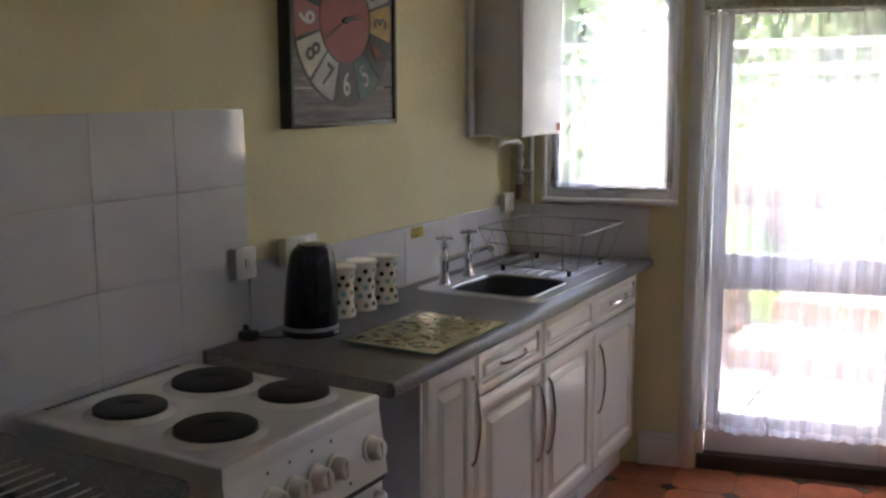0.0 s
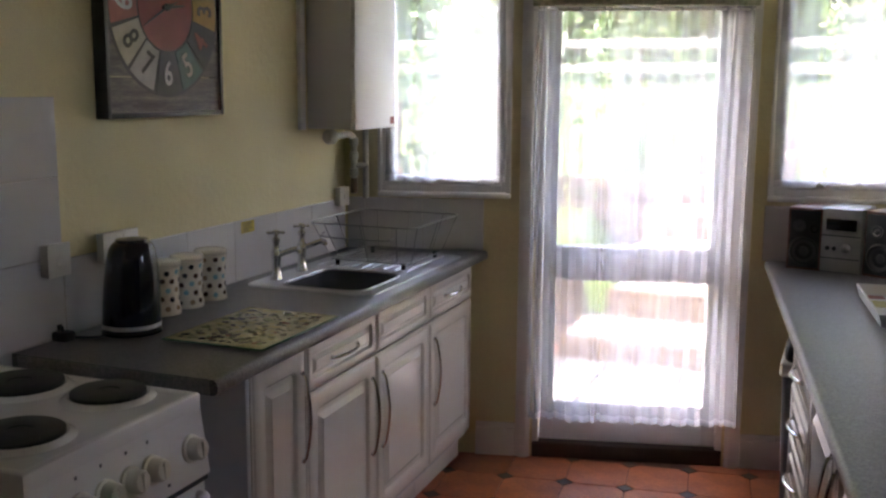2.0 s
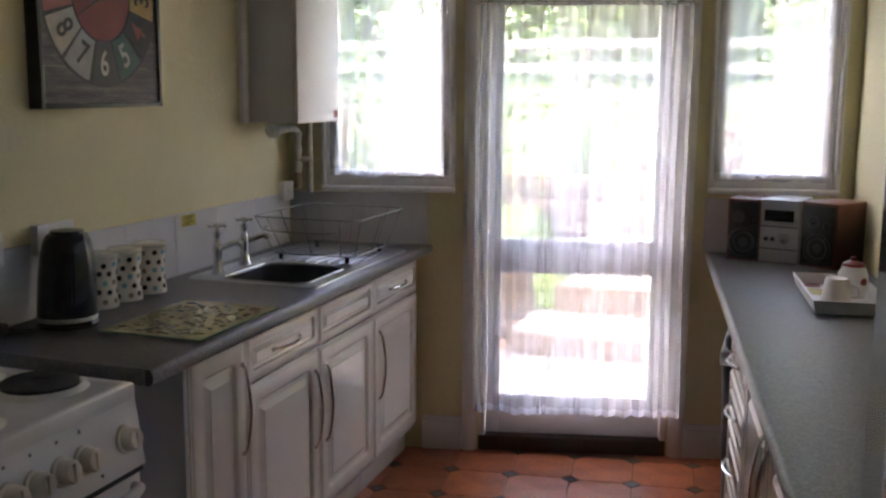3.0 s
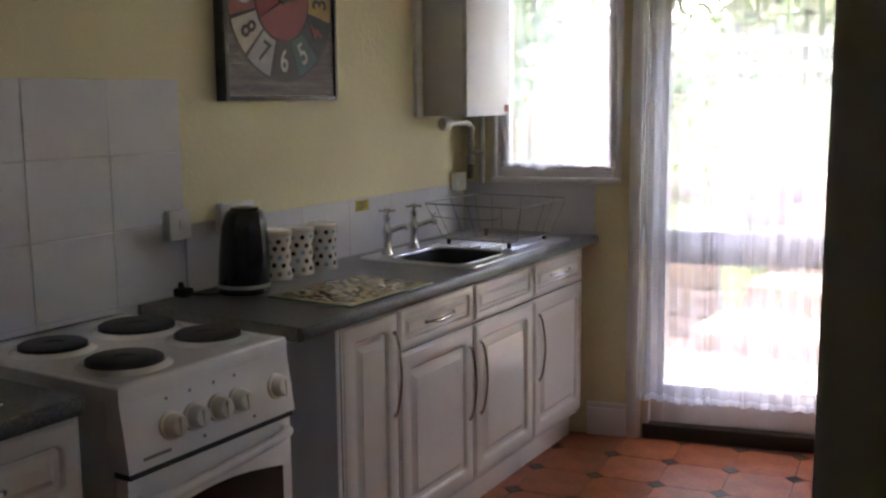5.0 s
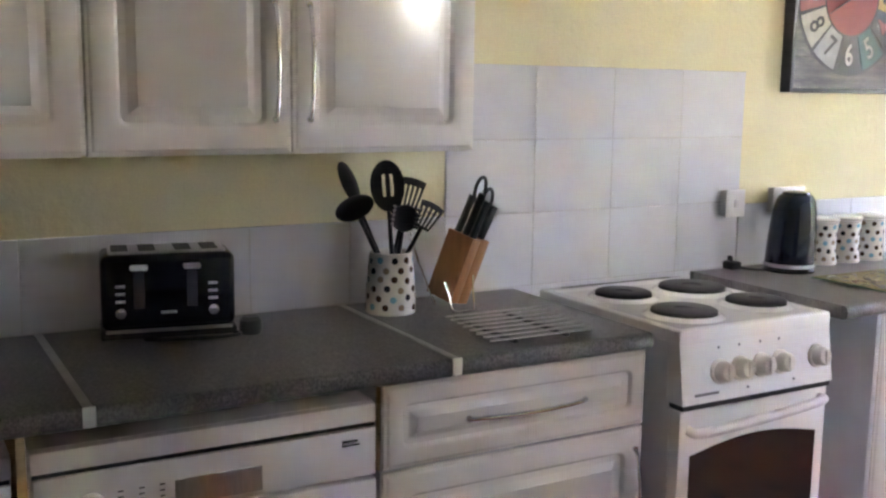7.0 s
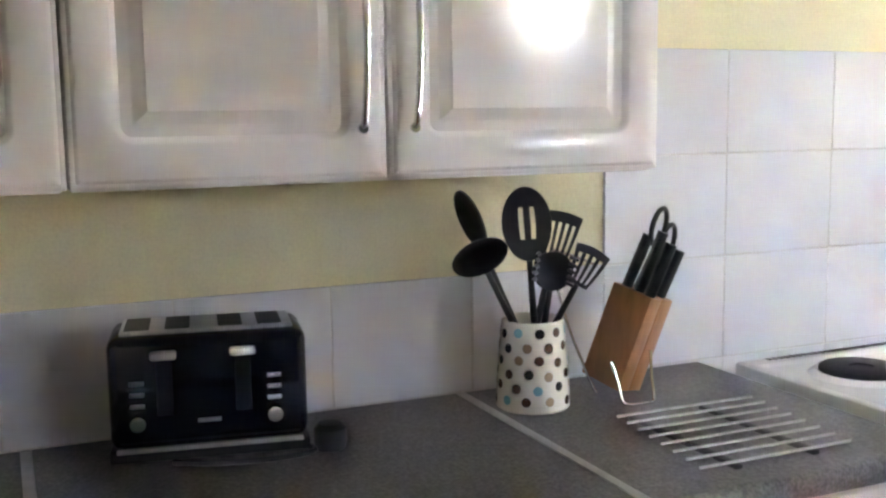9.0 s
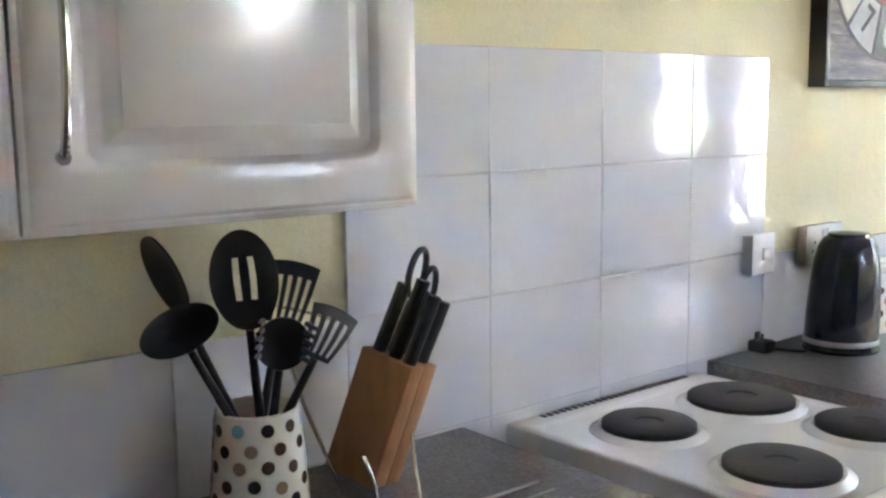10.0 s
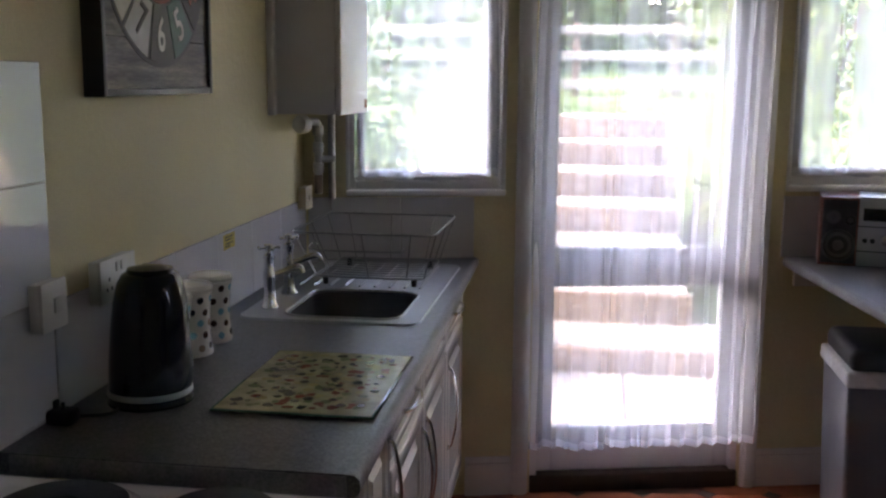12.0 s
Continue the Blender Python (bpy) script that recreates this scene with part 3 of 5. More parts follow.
def base_unit(y0, y1, label, doors, drawer=None, fx=FX, end=False):
    t = thing("base_unit", (0.3, (y0 + y1) / 2, 0), label, "kitchen unit", "base units")
    bm = bmesh.new()
    for a, b in ((y0 + 0.001, y0 + 0.018), (y1 - 0.018, y1 - 0.001)):
        box(bm, 0.02, fx - 0.02, a, b, ZB - 0.02, 0.868)
    box(bm, 0.02, fx - 0.02, y0 + 0.018, y1 - 0.018, ZB - 0.02, ZB)
    box(bm, 0.02, 0.03, y0 + 0.018, y1 - 0.018, ZB, 0.868)
    box(bm, fx - 0.1, fx - 0.02, y0 + 0.018, y1 - 0.018, 0.85, 0.866)
    part("carcass", bm, M_CARC, t)
    part("plinth", B(fx - 0.075, fx - 0.058, y0, y1, 0.0, ZB - 0.02, 0.002), M_CREAM, t)
    for a, b, hy in doors:
        top = ZT if drawer is None else ZD
        front("door", t, a, b, ZB, top, fx, ((fx, hy, top - 0.335), (fx, hy, top - 0.07)) if hy is not None else None)
    if drawer:
        for a, b, h in drawer:
            m = (a + b) / 2
            front("drawer", t, a, b, ZD + 0.006, ZT, fx, ((fx, m - 0.09, 0.788), (fx, m + 0.09, 0.788)) if h else None, rim=0.03)
    # the run stands slightly askew to the wall
    t.matrix_basis = Matrix.Translation((0.3, 0.2, 0)) @ Matrix.Rotation(radians(1.2), 4, "Z") @ Matrix.Translation((-0.3, -0.2, 0)) @ t.matrix_basis
    return t


base_unit(0.015, 0.318, "narrow cream kitchen base unit with one tall door", [(0.015, 0.318, 0.284)])
base_unit(0.318, 0.812, "cream base unit with a drawer over a door", [(0.318, 0.812, 0.77)], [(0.318, 0.812, True)])
base_unit(0.812, 1.307, "cream base unit with a blank drawer front under the sink", [(0.812, 1.307, 0.854)], [(0.812, 1.307, False)])
base_unit(1.307, 1.806, "cream base unit with a drawer at the end wall", [(1.307, 1.806, 1.352)], [(1.307, 1.806, True)])
single("side_panel", B(0.02, FX, -0.005, 0.013, 0.0, 0.868, 0.002), M_CARC, "grey-white end panel of the sink run", "panel")


def worktop_mesh(bm, x0, x1, y0, y1, z0, z1, axis_round=True):
    """A laminate slab with a rounded front edge."""
    r, prof = 0.016, []
    prof.append((x0, z0))
    for k in range(5):
        a = -math.pi / 2 + k * math.pi / 8
        prof.append((x1 - r + r * math.cos(a), z0 + r + r * math.sin(a)))
    for k in range(5):
        a = k * math.pi / 8
        prof.append((x1 - r + r * math.cos(a), z1 - r + r * math.sin(a)))
    prof.append((x0, z1))
    return prism(bm, prof, y0, y1, lambda u, v, w: Vector((u, w, v)))


# worktop of the sink run, cut for the basin
SINK = (0.068, 0.568, 0.80, 1.69)
BAS = (0.18, 0.505, 0.85, 1.205)
W1 = 0.634


def cut_worktop(x0, x1, ys, hole, z0, z1):
    """One slab with a rounded front edge and a rectangular hole between ys[1] and ys[2]."""
    r = 0.016
    prof = [(x0, z0), (hole[0], z0), (hole[1], z0)]
    prof += [(x1 - r + r * math.cos(-math.pi / 2 + k * math.pi / 8), z0 + r + r * math.sin(-math.pi / 2 + k * math.pi / 8)) for k in range(5)]
    prof += [(x1 - r + r * math.cos(k * math.pi / 8), z1 - r + r * math.sin(k * math.pi / 8)) for k in range(5)]
    prof += [(hole[1], z1), (hole[0], z1), (x0, z1)]
    bm = bmesh.new()
    rows = [[bm.verts.new((u - (0.021 * (y - 0.3) if u > hole[1] + 0.001 else 0.0), y + (0.25 * u if y == ys[3] else 0.0), v)) for u, v in prof] for y in ys]
    n = len(prof)
    for j in range(3):
        for k in range(n):
            if j == 1 and k in (1, n - 3):
                continue
            bm.faces.new((rows[j][k], rows[j][(k + 1) % n], rows[j + 1][(k + 1) % n], rows[j + 1][k]))
    bm.faces.new(rows[0][::-1])
    bm.faces.new(rows[3])
    for j in (1, 2):
        bm.faces.new((rows[j][1], rows[j][2], rows[j][n - 3], rows[j][n - 2]))
    for a, b in ((1, n - 2), (2, n - 3)):
        bm.faces.new((rows[1][a], rows[2][a], rows[2][b], rows[1][b]))
    return bm


bm = cut_worktop(0.008, W1, (-0.205, BAS[2] - 0.008, BAS[3] + 0.008, YE - 0.006), (BAS[0] - 0.008, BAS[1] + 0.008), 0.87, 0.91)
wt = single("worktop", bm, M_TOP, "dark grey speckled laminate worktop with the sink", "worktop")
part("end_strip", B(0.03, W1 - 0.012, -0.209, -0.2055, 0.872, 0.908, 0.001), M_TOPEDGE, wt, "worn pale laminate end strip")


# ---- cooker ----
def cooker():
    y0, y1, x0, x1 = -0.832, -0.285, 0.035, 0.638
    t = thing("electric_cooker", (0.36, -0.57, 0), "white freestanding electric cooker with four solid plates", "cooker")
    part("body", B(x0, x1 - 0.02, y0 + 0.006, y1 - 0.006, 0.03, 0.868, 0.004), M_ENAMEL, t, "plain white enamelled sides")
    # sunk hob plate with a raised rim
    bm = bmesh.new()
    rims = [(0.0, 0.868), (0.0, 0.9), (0.003, 0.905), (0.008, 0.907), (0.018, 0.907), (0.026, 0.901), (0.03, 0.9)]
    rows = []
    for d, z in rims:
        e = d + (0.028 if d >= 0.018 else 0.0)
        rows.append([bm.verts.new(p) for p in ((x0 + e, y0 + d, z), (x1 + 0.012 - d, y0 + d, z), (x1 + 0.012 - d, y1 - d, z), (x0 + e, y1 - d, z))])
    for a, b in zip(rows, rows[1:]):
        for k in range(4):
            bm.faces.new((a[k], a[(k + 1) % 4], b[(k + 1) % 4], b[k]))
    bm.faces.new(rows[-1])
    bm.faces.new(rows[0][::-1])
    part("hob_top", bm, M_ENAMEL, t)
    bm = bmesh.new()
    for k in range(26):
        y = y0 + 0.07 + k * 0.0165
        box(bm, x0 + 0.012, x0 + 0.026, y, y + 0.008, 0.9065, 0.9085)
    part("vent_slots", bm, M_IRON, t, "row of dark vent slots")["kind"] = "stuff"
    for x, y, r in ((0.222, -0.665, 0.083), (0.234, -0.408, 0.1), (0.472, -0.385, 0.085), (0.488, -0.672, 0.09)):
        p = part("hotplate", lathe(bmesh.new(), [(0, 0.917), (r * 0.28, 0.917), (r * 0.3, 0.9195), (r * 0.93, 0.9205), (r, 0.917), (r, 0.905), (0, 0.905)], 40, (x, y, 0)), M_IRON, t, "black cast-iron hotplate")
        part("spill_ring", lathe(bmesh.new(), [(r + 0.001, 0.909), (r + 0.006, 0.911), (r + 0.022, 0.901), (r + 0.001, 0.8995)], 40, (x, y, 0)), M_ENAMEL, p, "white raised spill ring")
    # sloping control fascia
    bm = bmesh.new()
    prism(bm, [(x1 - 0.03, 0.868), (x1 + 0.012, 0.868), (x1 + 0.034, 0.715), (x1 - 0.03, 0.715)], y0, y1, lambda u, v, w: Vector((u, w, v)))
    fas = part("control_panel", bm, M_ENAMEL, t)
    for k, y in enumerate((-0.702, -0.63, -0.553, -0.483, -0.343)):
        a = toward((1, 0, 0.14))
        c = (x1 + 0.0235, y, 0.79)
        kb = part("control_knob", lathe(bmesh.new(), [(0.033, 0), (0.033, 0.006), (0.027, 0.009), (0.025, 0.03), (0.021, 0.035), (0, 0.036)], 24, c, a), M_KNOB, t, "ivory rotary knob")
        g = bmesh.new()
        box(g, x1 + 0.05, x1 + 0.0625, y - 0.004, y + 0.004, 0.774, 0.812, 0.003)
        part("grip", g, M_KNOB, kb)
    bm = bmesh.new()
    for y in (-0.702, -0.63, -0.553, -0.483):
        box(bm, x1 + 0.0145, x1 + 0.0158, y - 0.003, y + 0.003, 0.848, 0.855)
    box(bm, x1 + 0.0315, x1 + 0.0335, -0.79, -0.71, 0.734, 0.741)
    for y in (-0.435, -0.605):
        box(bm, x1 + 0.03, x1 + 0.0335, y - 0.003, y + 0.003, 0.735, 0.741)
    part("printed_marks", bm, mat("grey_print", (0.2, 0.2, 0.2), 0.5), t, "small dark printed marks")["kind"] = "stuff"
    part("fascia_gap", B(x1 - 0.02, x1 + 0.03, y0 + 0.004, y1 - 0.004, 0.7, 0.714), M_MATT, t, "black gap above the oven door")
    # oven door
    od = part("oven_door", B(x1 - 0.018, x1 + 0.022, y0 + 0.004, y1 - 0.004, 0.27, 0.698, 0.004), M_ENAMEL, t)
    out = []
    for s in range(17):
        f = s / 16
        out.append((y0 + 0.042 + f * (y1 - y0 - 0.084), 0.575 + 0.03 * math.sin(math.pi * f)))
    out += [(y1 - 0.042, 0.3), (y0 + 0.042, 0.3)]
    part("oven_window", prism(bmesh.new(), out, x1 + 0.018, x1 + 0.0245, lambda u, v, w: Vector((w, u, v))), M_OVEN, od, "dark glass oven window")
    hd = tube(bmesh.new(), bend([(x1 + 0.022, y0 + 0.03, 0.645), (x1 + 0.05, y0 + 0.06, 0.642), (x1 + 0.06, (y0 + y1) / 2, 0.655), (x1 + 0.05, y1 - 0.06, 0.668), (x1 + 0.022, y1 - 0.03, 0.668)], 6), 0.013, 10)
    part("oven_handle", hd, M_APPL, od, "white bowed oven handle")
    part("lower_door", B(x1 - 0.018, x1 + 0.02, y0 + 0.004, y1 - 0.004, 0.08, 0.262, 0.004), M_ENAMEL, t)
    part("cooker_plinth", B(x0, x1 - 0.06, y0 + 0.02, y1 - 0.02, 0.0, 0.08), M_MATT, t)


cooker()

# ---- left run ----
LX = 0.605
W2 = 0.646
for y0, y1, label in ((-1.468, -0.915, "dark grey speckled laminate worktop beside the cooker"), (-2.247, -1.486, "dark grey speckled laminate worktop over the appliance"), (-3.05, -2.265, "dark grey speckled laminate worktop at the near end")):
    wk = single("worktop", worktop_mesh(bmesh.new(), 0.008, W2, y0, y1, 0.868, 0.91), M_TOP, label, "worktop")
    if y0 > -3:
        y = y0 - 0.009
        st = part("joint_strip", B(0.012, W2 + 0.002, y - 0.0085, y + 0.0085, 0.872, 0.9125, 0.0015), M_WIRE, wk, "dull metal worktop joint strip")
        part("end_cap", B(W2 + 0.001, W2 + 0.0045, y - 0.012, y + 0.012, 0.874, 0.914, 0.002), M_PLASTIC, st, "white plastic end cap")

t = thing("base_unit", (0.3, -1.23, 0), "wide cream base unit with a long drawer beside the cooker", "kitchen unit", "base units")
bm = bmesh.new()
for a, b in ((-1.635, -1.617), (-0.913, -0.895)):
    box(bm, 0.02, LX - 0.02, a, b, 0.1, 0.862)
box(bm, 0.02, LX - 0.02, -1.617, -0.913, 0.1, 0.118)
box(bm, 0.02, 0.03, -1.617, -0.913, 0.118, 0.862)
part("carcass", bm, M_CARC, t)
part("raw_edge", B(LX - 0.03, LX - 0.019, -1.641, -1.635, 0.66, 0.85), M_RAW, t, "raw chipboard edge")
front("drawer", t, -1.635, -0.895, 0.662, 0.855, LX, ((LX, -1.42, 0.754), (LX, -1.09, 0.754)), rim=0.05)
front("door", t, -1.635, -0.895, 0.13, 0.655, LX, ((LX, -0.925, 0.33), (LX, -0.925, 0.6)))
part("plinth", B(LX - 0.075, LX - 0.058, -1.635, -0.895, 0, 0.11, 0.002), M_CREAM, t)


def appliance(y0, y1, label, name, bars):
    t = thing(name, (0.3, (y0 + y1) / 2, 0), label, "appliance")
    fx = 0.592
    part("body", B(0.04, fx - 0.02, y0, y1, 0.02, 0.822, 0.004), M_APPL, t)
    part("lid", B(0.04, fx, y0, y1, 0.776, 0.82, 0.006), M_APPL, t, "white appliance top")
    part("fascia", B(fx - 0.02, fx + 0.004, y0 + 0.003, y1 - 0.003, 0.66, 0.768, 0.004), M_APPL, t)
    part("door", B(fx - 0.02, fx + 0.008, y0 + 0.003, y1 - 0.003, 0.08, 0.652, 0.006), M_APPL, t)
    part("gap", B(fx - 0.018, fx - 0.004, y0 + 0.004, y1 - 0.004, 0.764, 0.778), M_MATT, t, "black gap under the top")
    bm = bmesh.new()
    for a, b, c, d in bars:
        box(bm, fx + 0.003, fx + 0.0055, a, b, c, d)
    if bars:
        part("printed_marks", bm, M_SHADOWRING, t, "small grey printed marks")["kind"] = "stuff"
    return t


dw = appliance(-2.356, -1.646, "white front-loading appliance under the worktop", "dishwasher",
               [(-1.73, -1.695, 0.741, 0.746), (-1.73, -1.69, 0.733, 0.737)] + [(-2.2 + 0.02 * k, -2.19 + 0.02 * k, 0.72 - 0.012 * r, 0.723 - 0.012 * r) for k in (0, 2, 4) for r in (0, 1, 2)])
part("drawer_recess", B(0.594, 0.598, -2.09, -1.91, 0.672, 0.725, 0.001), M_STEEL, dw, "grey recessed handle")
part("selector_dial", lathe(bmesh.new(), [(0.028, 0), (0.026, 0.018), (0, 0.02)], 20, (0.595, -2.25, 0.70), toward((1, 0, 0))), M_APPL, dw)
single("divider_panel", B(0.03, LX, -2.38, -2.362, 0.0, 0.866, 0.001), M_RAW, "cream board divider with a worn raw edge", "panel")
appliance(-2.99, -2.386, "white second appliance under the worktop", "washing_machine", [(-2.45 + 0.02 * k, -2.44 + 0.02 * k, 0.73 - 0.012 * r, 0.733 - 0.012 * r) for k in (0, 1) for r in (0, 1, 2)])

# ---- wall units ----
UX, UZ = 0.337, 1.35
bounds = (-1.255, -1.737, -2.185, -2.66, -3.14)
for k in range(2):
    y1, ym, y0 = bounds[2 * k], bounds[2 * k + 1], bounds[2 * k + 2]
    t = thing("wall_unit", (0.19, ym, UZ), "cream wall unit with two moulded doors over the worktop", "kitchen unit", "wall units")
    part("carcass", B(0.001, UX - 0.02, y0 + 0.001, y1 - 0.006, UZ + 0.008, 2.1, 0.002), M_CREAM, t)
    front("door", t, ym, y1, UZ, 2.1, UX, ((UX, ym + 0.041, UZ + 0.075), (UX, ym + 0.041, UZ + 0.33)), rim=0.058)
    front("door", t, y0, ym, UZ, 2.1, UX, ((UX, ym - 0.041, UZ + 0.075), (UX, ym - 0.041, UZ + 0.33)), rim=0.058)
    part("light_rail", B(0.02, UX - 0.022, y0 + 0.004, y1 - 0.008, UZ - 0.004, UZ + 0.008, 0.002), M_CREAM, t)


# ---- wall tiles ----
def tiles(parent, cells, plane):
    made = {}
    for a0, a1, z0, z1 in cells:
        key = (round(a1 - a0, 3), round(z1 - z0, 3))
        if key not in made:
            w, h = key[0] / 2 - 0.0012, key[1] / 2 - 0.0012
            if plane == "x":
                made[key] = mesh_of("tile", B(0, 0.008, -w, w, -h, h, 0.0012, 1), M_TILE)
            else:
                made[key] = mesh_of("tile", B(-w, w, -0.008, 0, -h, h, 0.0012, 1), M_TILE)
        o = new("tile", made[key])
        o.parent = parent
        o.location = (0.001, (a0 + a1) / 2, (z0 + z1) / 2) if plane == "x" else ((a0 + a1) / 2, YE - 0.001, (z0 + z1) / 2)
    return parent


TY = (0.0, -0.277, -0.555, -0.847, -1.152)
TZ = (0.914, 1.137, 1.356, 1.574)
g = single("tile_bed", B(0.0004, 0.0076, TY[4] + 0.002, -0.002, 0.8, 1.572), M_GROUT, "white glazed splashback tiles behind the cooker", "tiling", "structure")
tiles(g, [(b, a, c, d) for a, b in zip(TY, TY[1:]) for c, d in zip(TZ, TZ[1:])] + [(b, a, 0.80, 0.914) for a, b in zip(TY, TY[1:])], "x")
LY = (-1.152, -1.45, -1.732, -2.01, -2.29, -2.6, -2.88, -3.16)
g = single("tile_bed", B(0.0004, 0.0076, LY[-1], LY[0] - 0.002, 0.9, 1.138), M_GROUT, "single row of white tiles under the wall units", "tiling", "structure")
tiles(g, [(b, a, 0.912, 1.14) for a, b in zip(LY, LY[1:])], "x")
RY = (0.002, 0.285, 0.57, 0.85, 1.13, 1.41, 1.708)
g = single("tile_bed", B(0.0004, 0.0076, 0.003, 1.706, 0.9, 1.126), M_GROUT, "single row of white tiles behind the sink", "tiling", "structure")
tiles(g, [(a, b, 0.912, 1.128) for a, b in zip(RY, RY[1:])], "x")
RX = (0.01, 0.09, 0.34, 0.604)
g = swing(single("tile_bed", B(0.012, 0.602, YE - 0.0076, YE - 0.0004, 0.9, 1.13), M_GROUT, "white tiles under the window by the sink", "tiling", "structure"))
tiles(g, [(a, b, 0.912, 1.132) for a, b in zip(RX, RX[1:])], "y")
SX = (1.76, 2.05, 2.34)
g = swing(single("tile_bed", B(1.762, 2.338, YE - 0.0076, YE - 0.0004, 0.9, 1.13), M_GROUT, "white tiles under the window by the stereo", "tiling", "structure"))
tiles(g, [(a, b, 0.903, 1.13) for a, b in zip(SX, SX[1:])], "y")


# ---- sink ----
def sink():
    x0, x1, y0, y1 = SINK
    bx0, bx1, by0, by1 = BAS
    z = 0.9125
    t = thing("kitchen_sink", (0.31, 1.2, 0.91), "inset stainless steel sink with a ridged drainer", "sink")

    def ring(a0, a1, b0, b1, r, zz, n=6):
        pts = []
        for cx, cy, s in ((a1 - r, b1 - r, 0), (a0 + r, b1 - r, 1), (a0 + r, b0 + r, 2), (a1 - r, b0 + r, 3)):
            for k in range(n + 1):
                a = math.pi / 2 * (s + k / n)
                pts.append((cx + r * math.cos(a), cy + r * math.sin(a), zz))
        return pts

    bm = bmesh.new()
    outer = [ring(x0, x1, y0, y1, 0.05, 0.9105), ring(x0 + 0.003, x1 - 0.003, y0 + 0.003, y1 - 0.003, 0.048, z + 0.003), ring(x0 + 0.014, x1 - 0.014, y0 + 0.014, y1 - 0.014, 0.04, z)]
    vs = [[bm.verts.new(p) for p in r] for r in outer]
    for a, b in zip(vs, vs[1:]):
        for k in range(len(a)):
            bm.faces.new((a[k], a[(k + 1) % len(a)], b[(k + 1) % len(b)], b[k]))
    inner = [bm.verts.new(p) for p in ring(bx0, bx1, by0, by1, 0.06, z)]
    edges = [bm.edges.get((vs[2][k], vs[2][(k + 1) % len(vs[2])])) for k in range(len(vs[2]))] + [bm.edges.new((inner[k], inner[(k + 1) % len(inner)])) for k in range(len(inner))]
    bmesh.ops.triangle_fill(bm, use_beauty=True, edges=edges, normal=(0, 0, 1))
    part("sink_top", bm, M_STEEL, t)
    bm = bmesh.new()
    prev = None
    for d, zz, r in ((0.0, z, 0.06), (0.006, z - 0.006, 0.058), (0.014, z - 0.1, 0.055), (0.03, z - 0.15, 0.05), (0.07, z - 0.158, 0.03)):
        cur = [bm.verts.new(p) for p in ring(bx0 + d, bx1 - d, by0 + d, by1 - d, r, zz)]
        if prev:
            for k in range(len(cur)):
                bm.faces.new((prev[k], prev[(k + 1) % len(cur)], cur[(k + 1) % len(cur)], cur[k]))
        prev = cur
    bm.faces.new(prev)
    part("basin", bm, M_BASIN, t, "inner steel basin, coloured dark for the shade inside it")
    tube_bm = tube(bmesh.new(), ring(bx0 - 0.002, bx1 + 0.002, by0 - 0.002, by1 + 0.002, 0.06, z + 0.001), 0.004, 6, closed=True)
    part("basin_rim", tube_bm, M_STEEL, t, "bright rolled basin rim")
    for k in range(9):
        x = 0.115 + 0.047 * k
        part("drainer_ridge", tube(bmesh.new(), [(x, 1.265, z), (x, 1.28, z + 0.002), (x, 1.625, z + 0.002), (x, 1.645, z)], 0.0045, 8), M_STEEL, t)
    return t


sink()


def pillar_tap(x, y, turn):
    t = thing("pillar_tap", (x, y, 0.9125), "chrome pillar tap with a cross head", "tap", "pair of taps", turn)
    part("pillar", lathe(bmesh.new(), [(0, 0), (0.024, 0), (0.024, 0.006), (0.017, 0.016), (0.0155, 0.06), (0.019, 0.085), (0.019, 0.1), (0.013, 0.112), (0.012, 0.135), (0.015, 0.14), (0.015, 0.15), (0.007, 0.155), (0.007, 0.165), (0, 0.165)], 22), M_CHROME, t, local=True)
    part("spout", tube(bmesh.new(), bend([(0.01, 0, 0.092), (0.035, 0, 0.1), (0.065, 0, 0.112), (0.085, 0, 0.113), (0.09, 0, 0.1)], 5), 0.0105, 12), M_CHROME, t, local=True)
    bm = lathe(bmesh.new(), [(0, 0.163), (0.011, 0.163), (0.012, 0.178), (0, 0.182)], 16)
    for a in range(4):
        d = Vector((math.cos(a * math.pi / 2 + 0.5), math.sin(a * math.pi / 2 + 0.5), 0))
        rod(bm, Vector((0, 0, 0.171)) + d * 0.008, Vector((0, 0, 0.171)) + d * 0.024, 0.0045, 0.0045, 10)
        lathe(bm, [(0, -0.007), (0.006, -0.004), (0.0065, 0.003), (0, 0.007)], 10, Vector((0, 0, 0.171)) + d * 0.027, toward(d))
    part("cross_head", bm, M_CHROME, t, local=True)


pillar_tap(0.122, 0.94, 8)
pillar_tap(0.12, 1.13, 14)


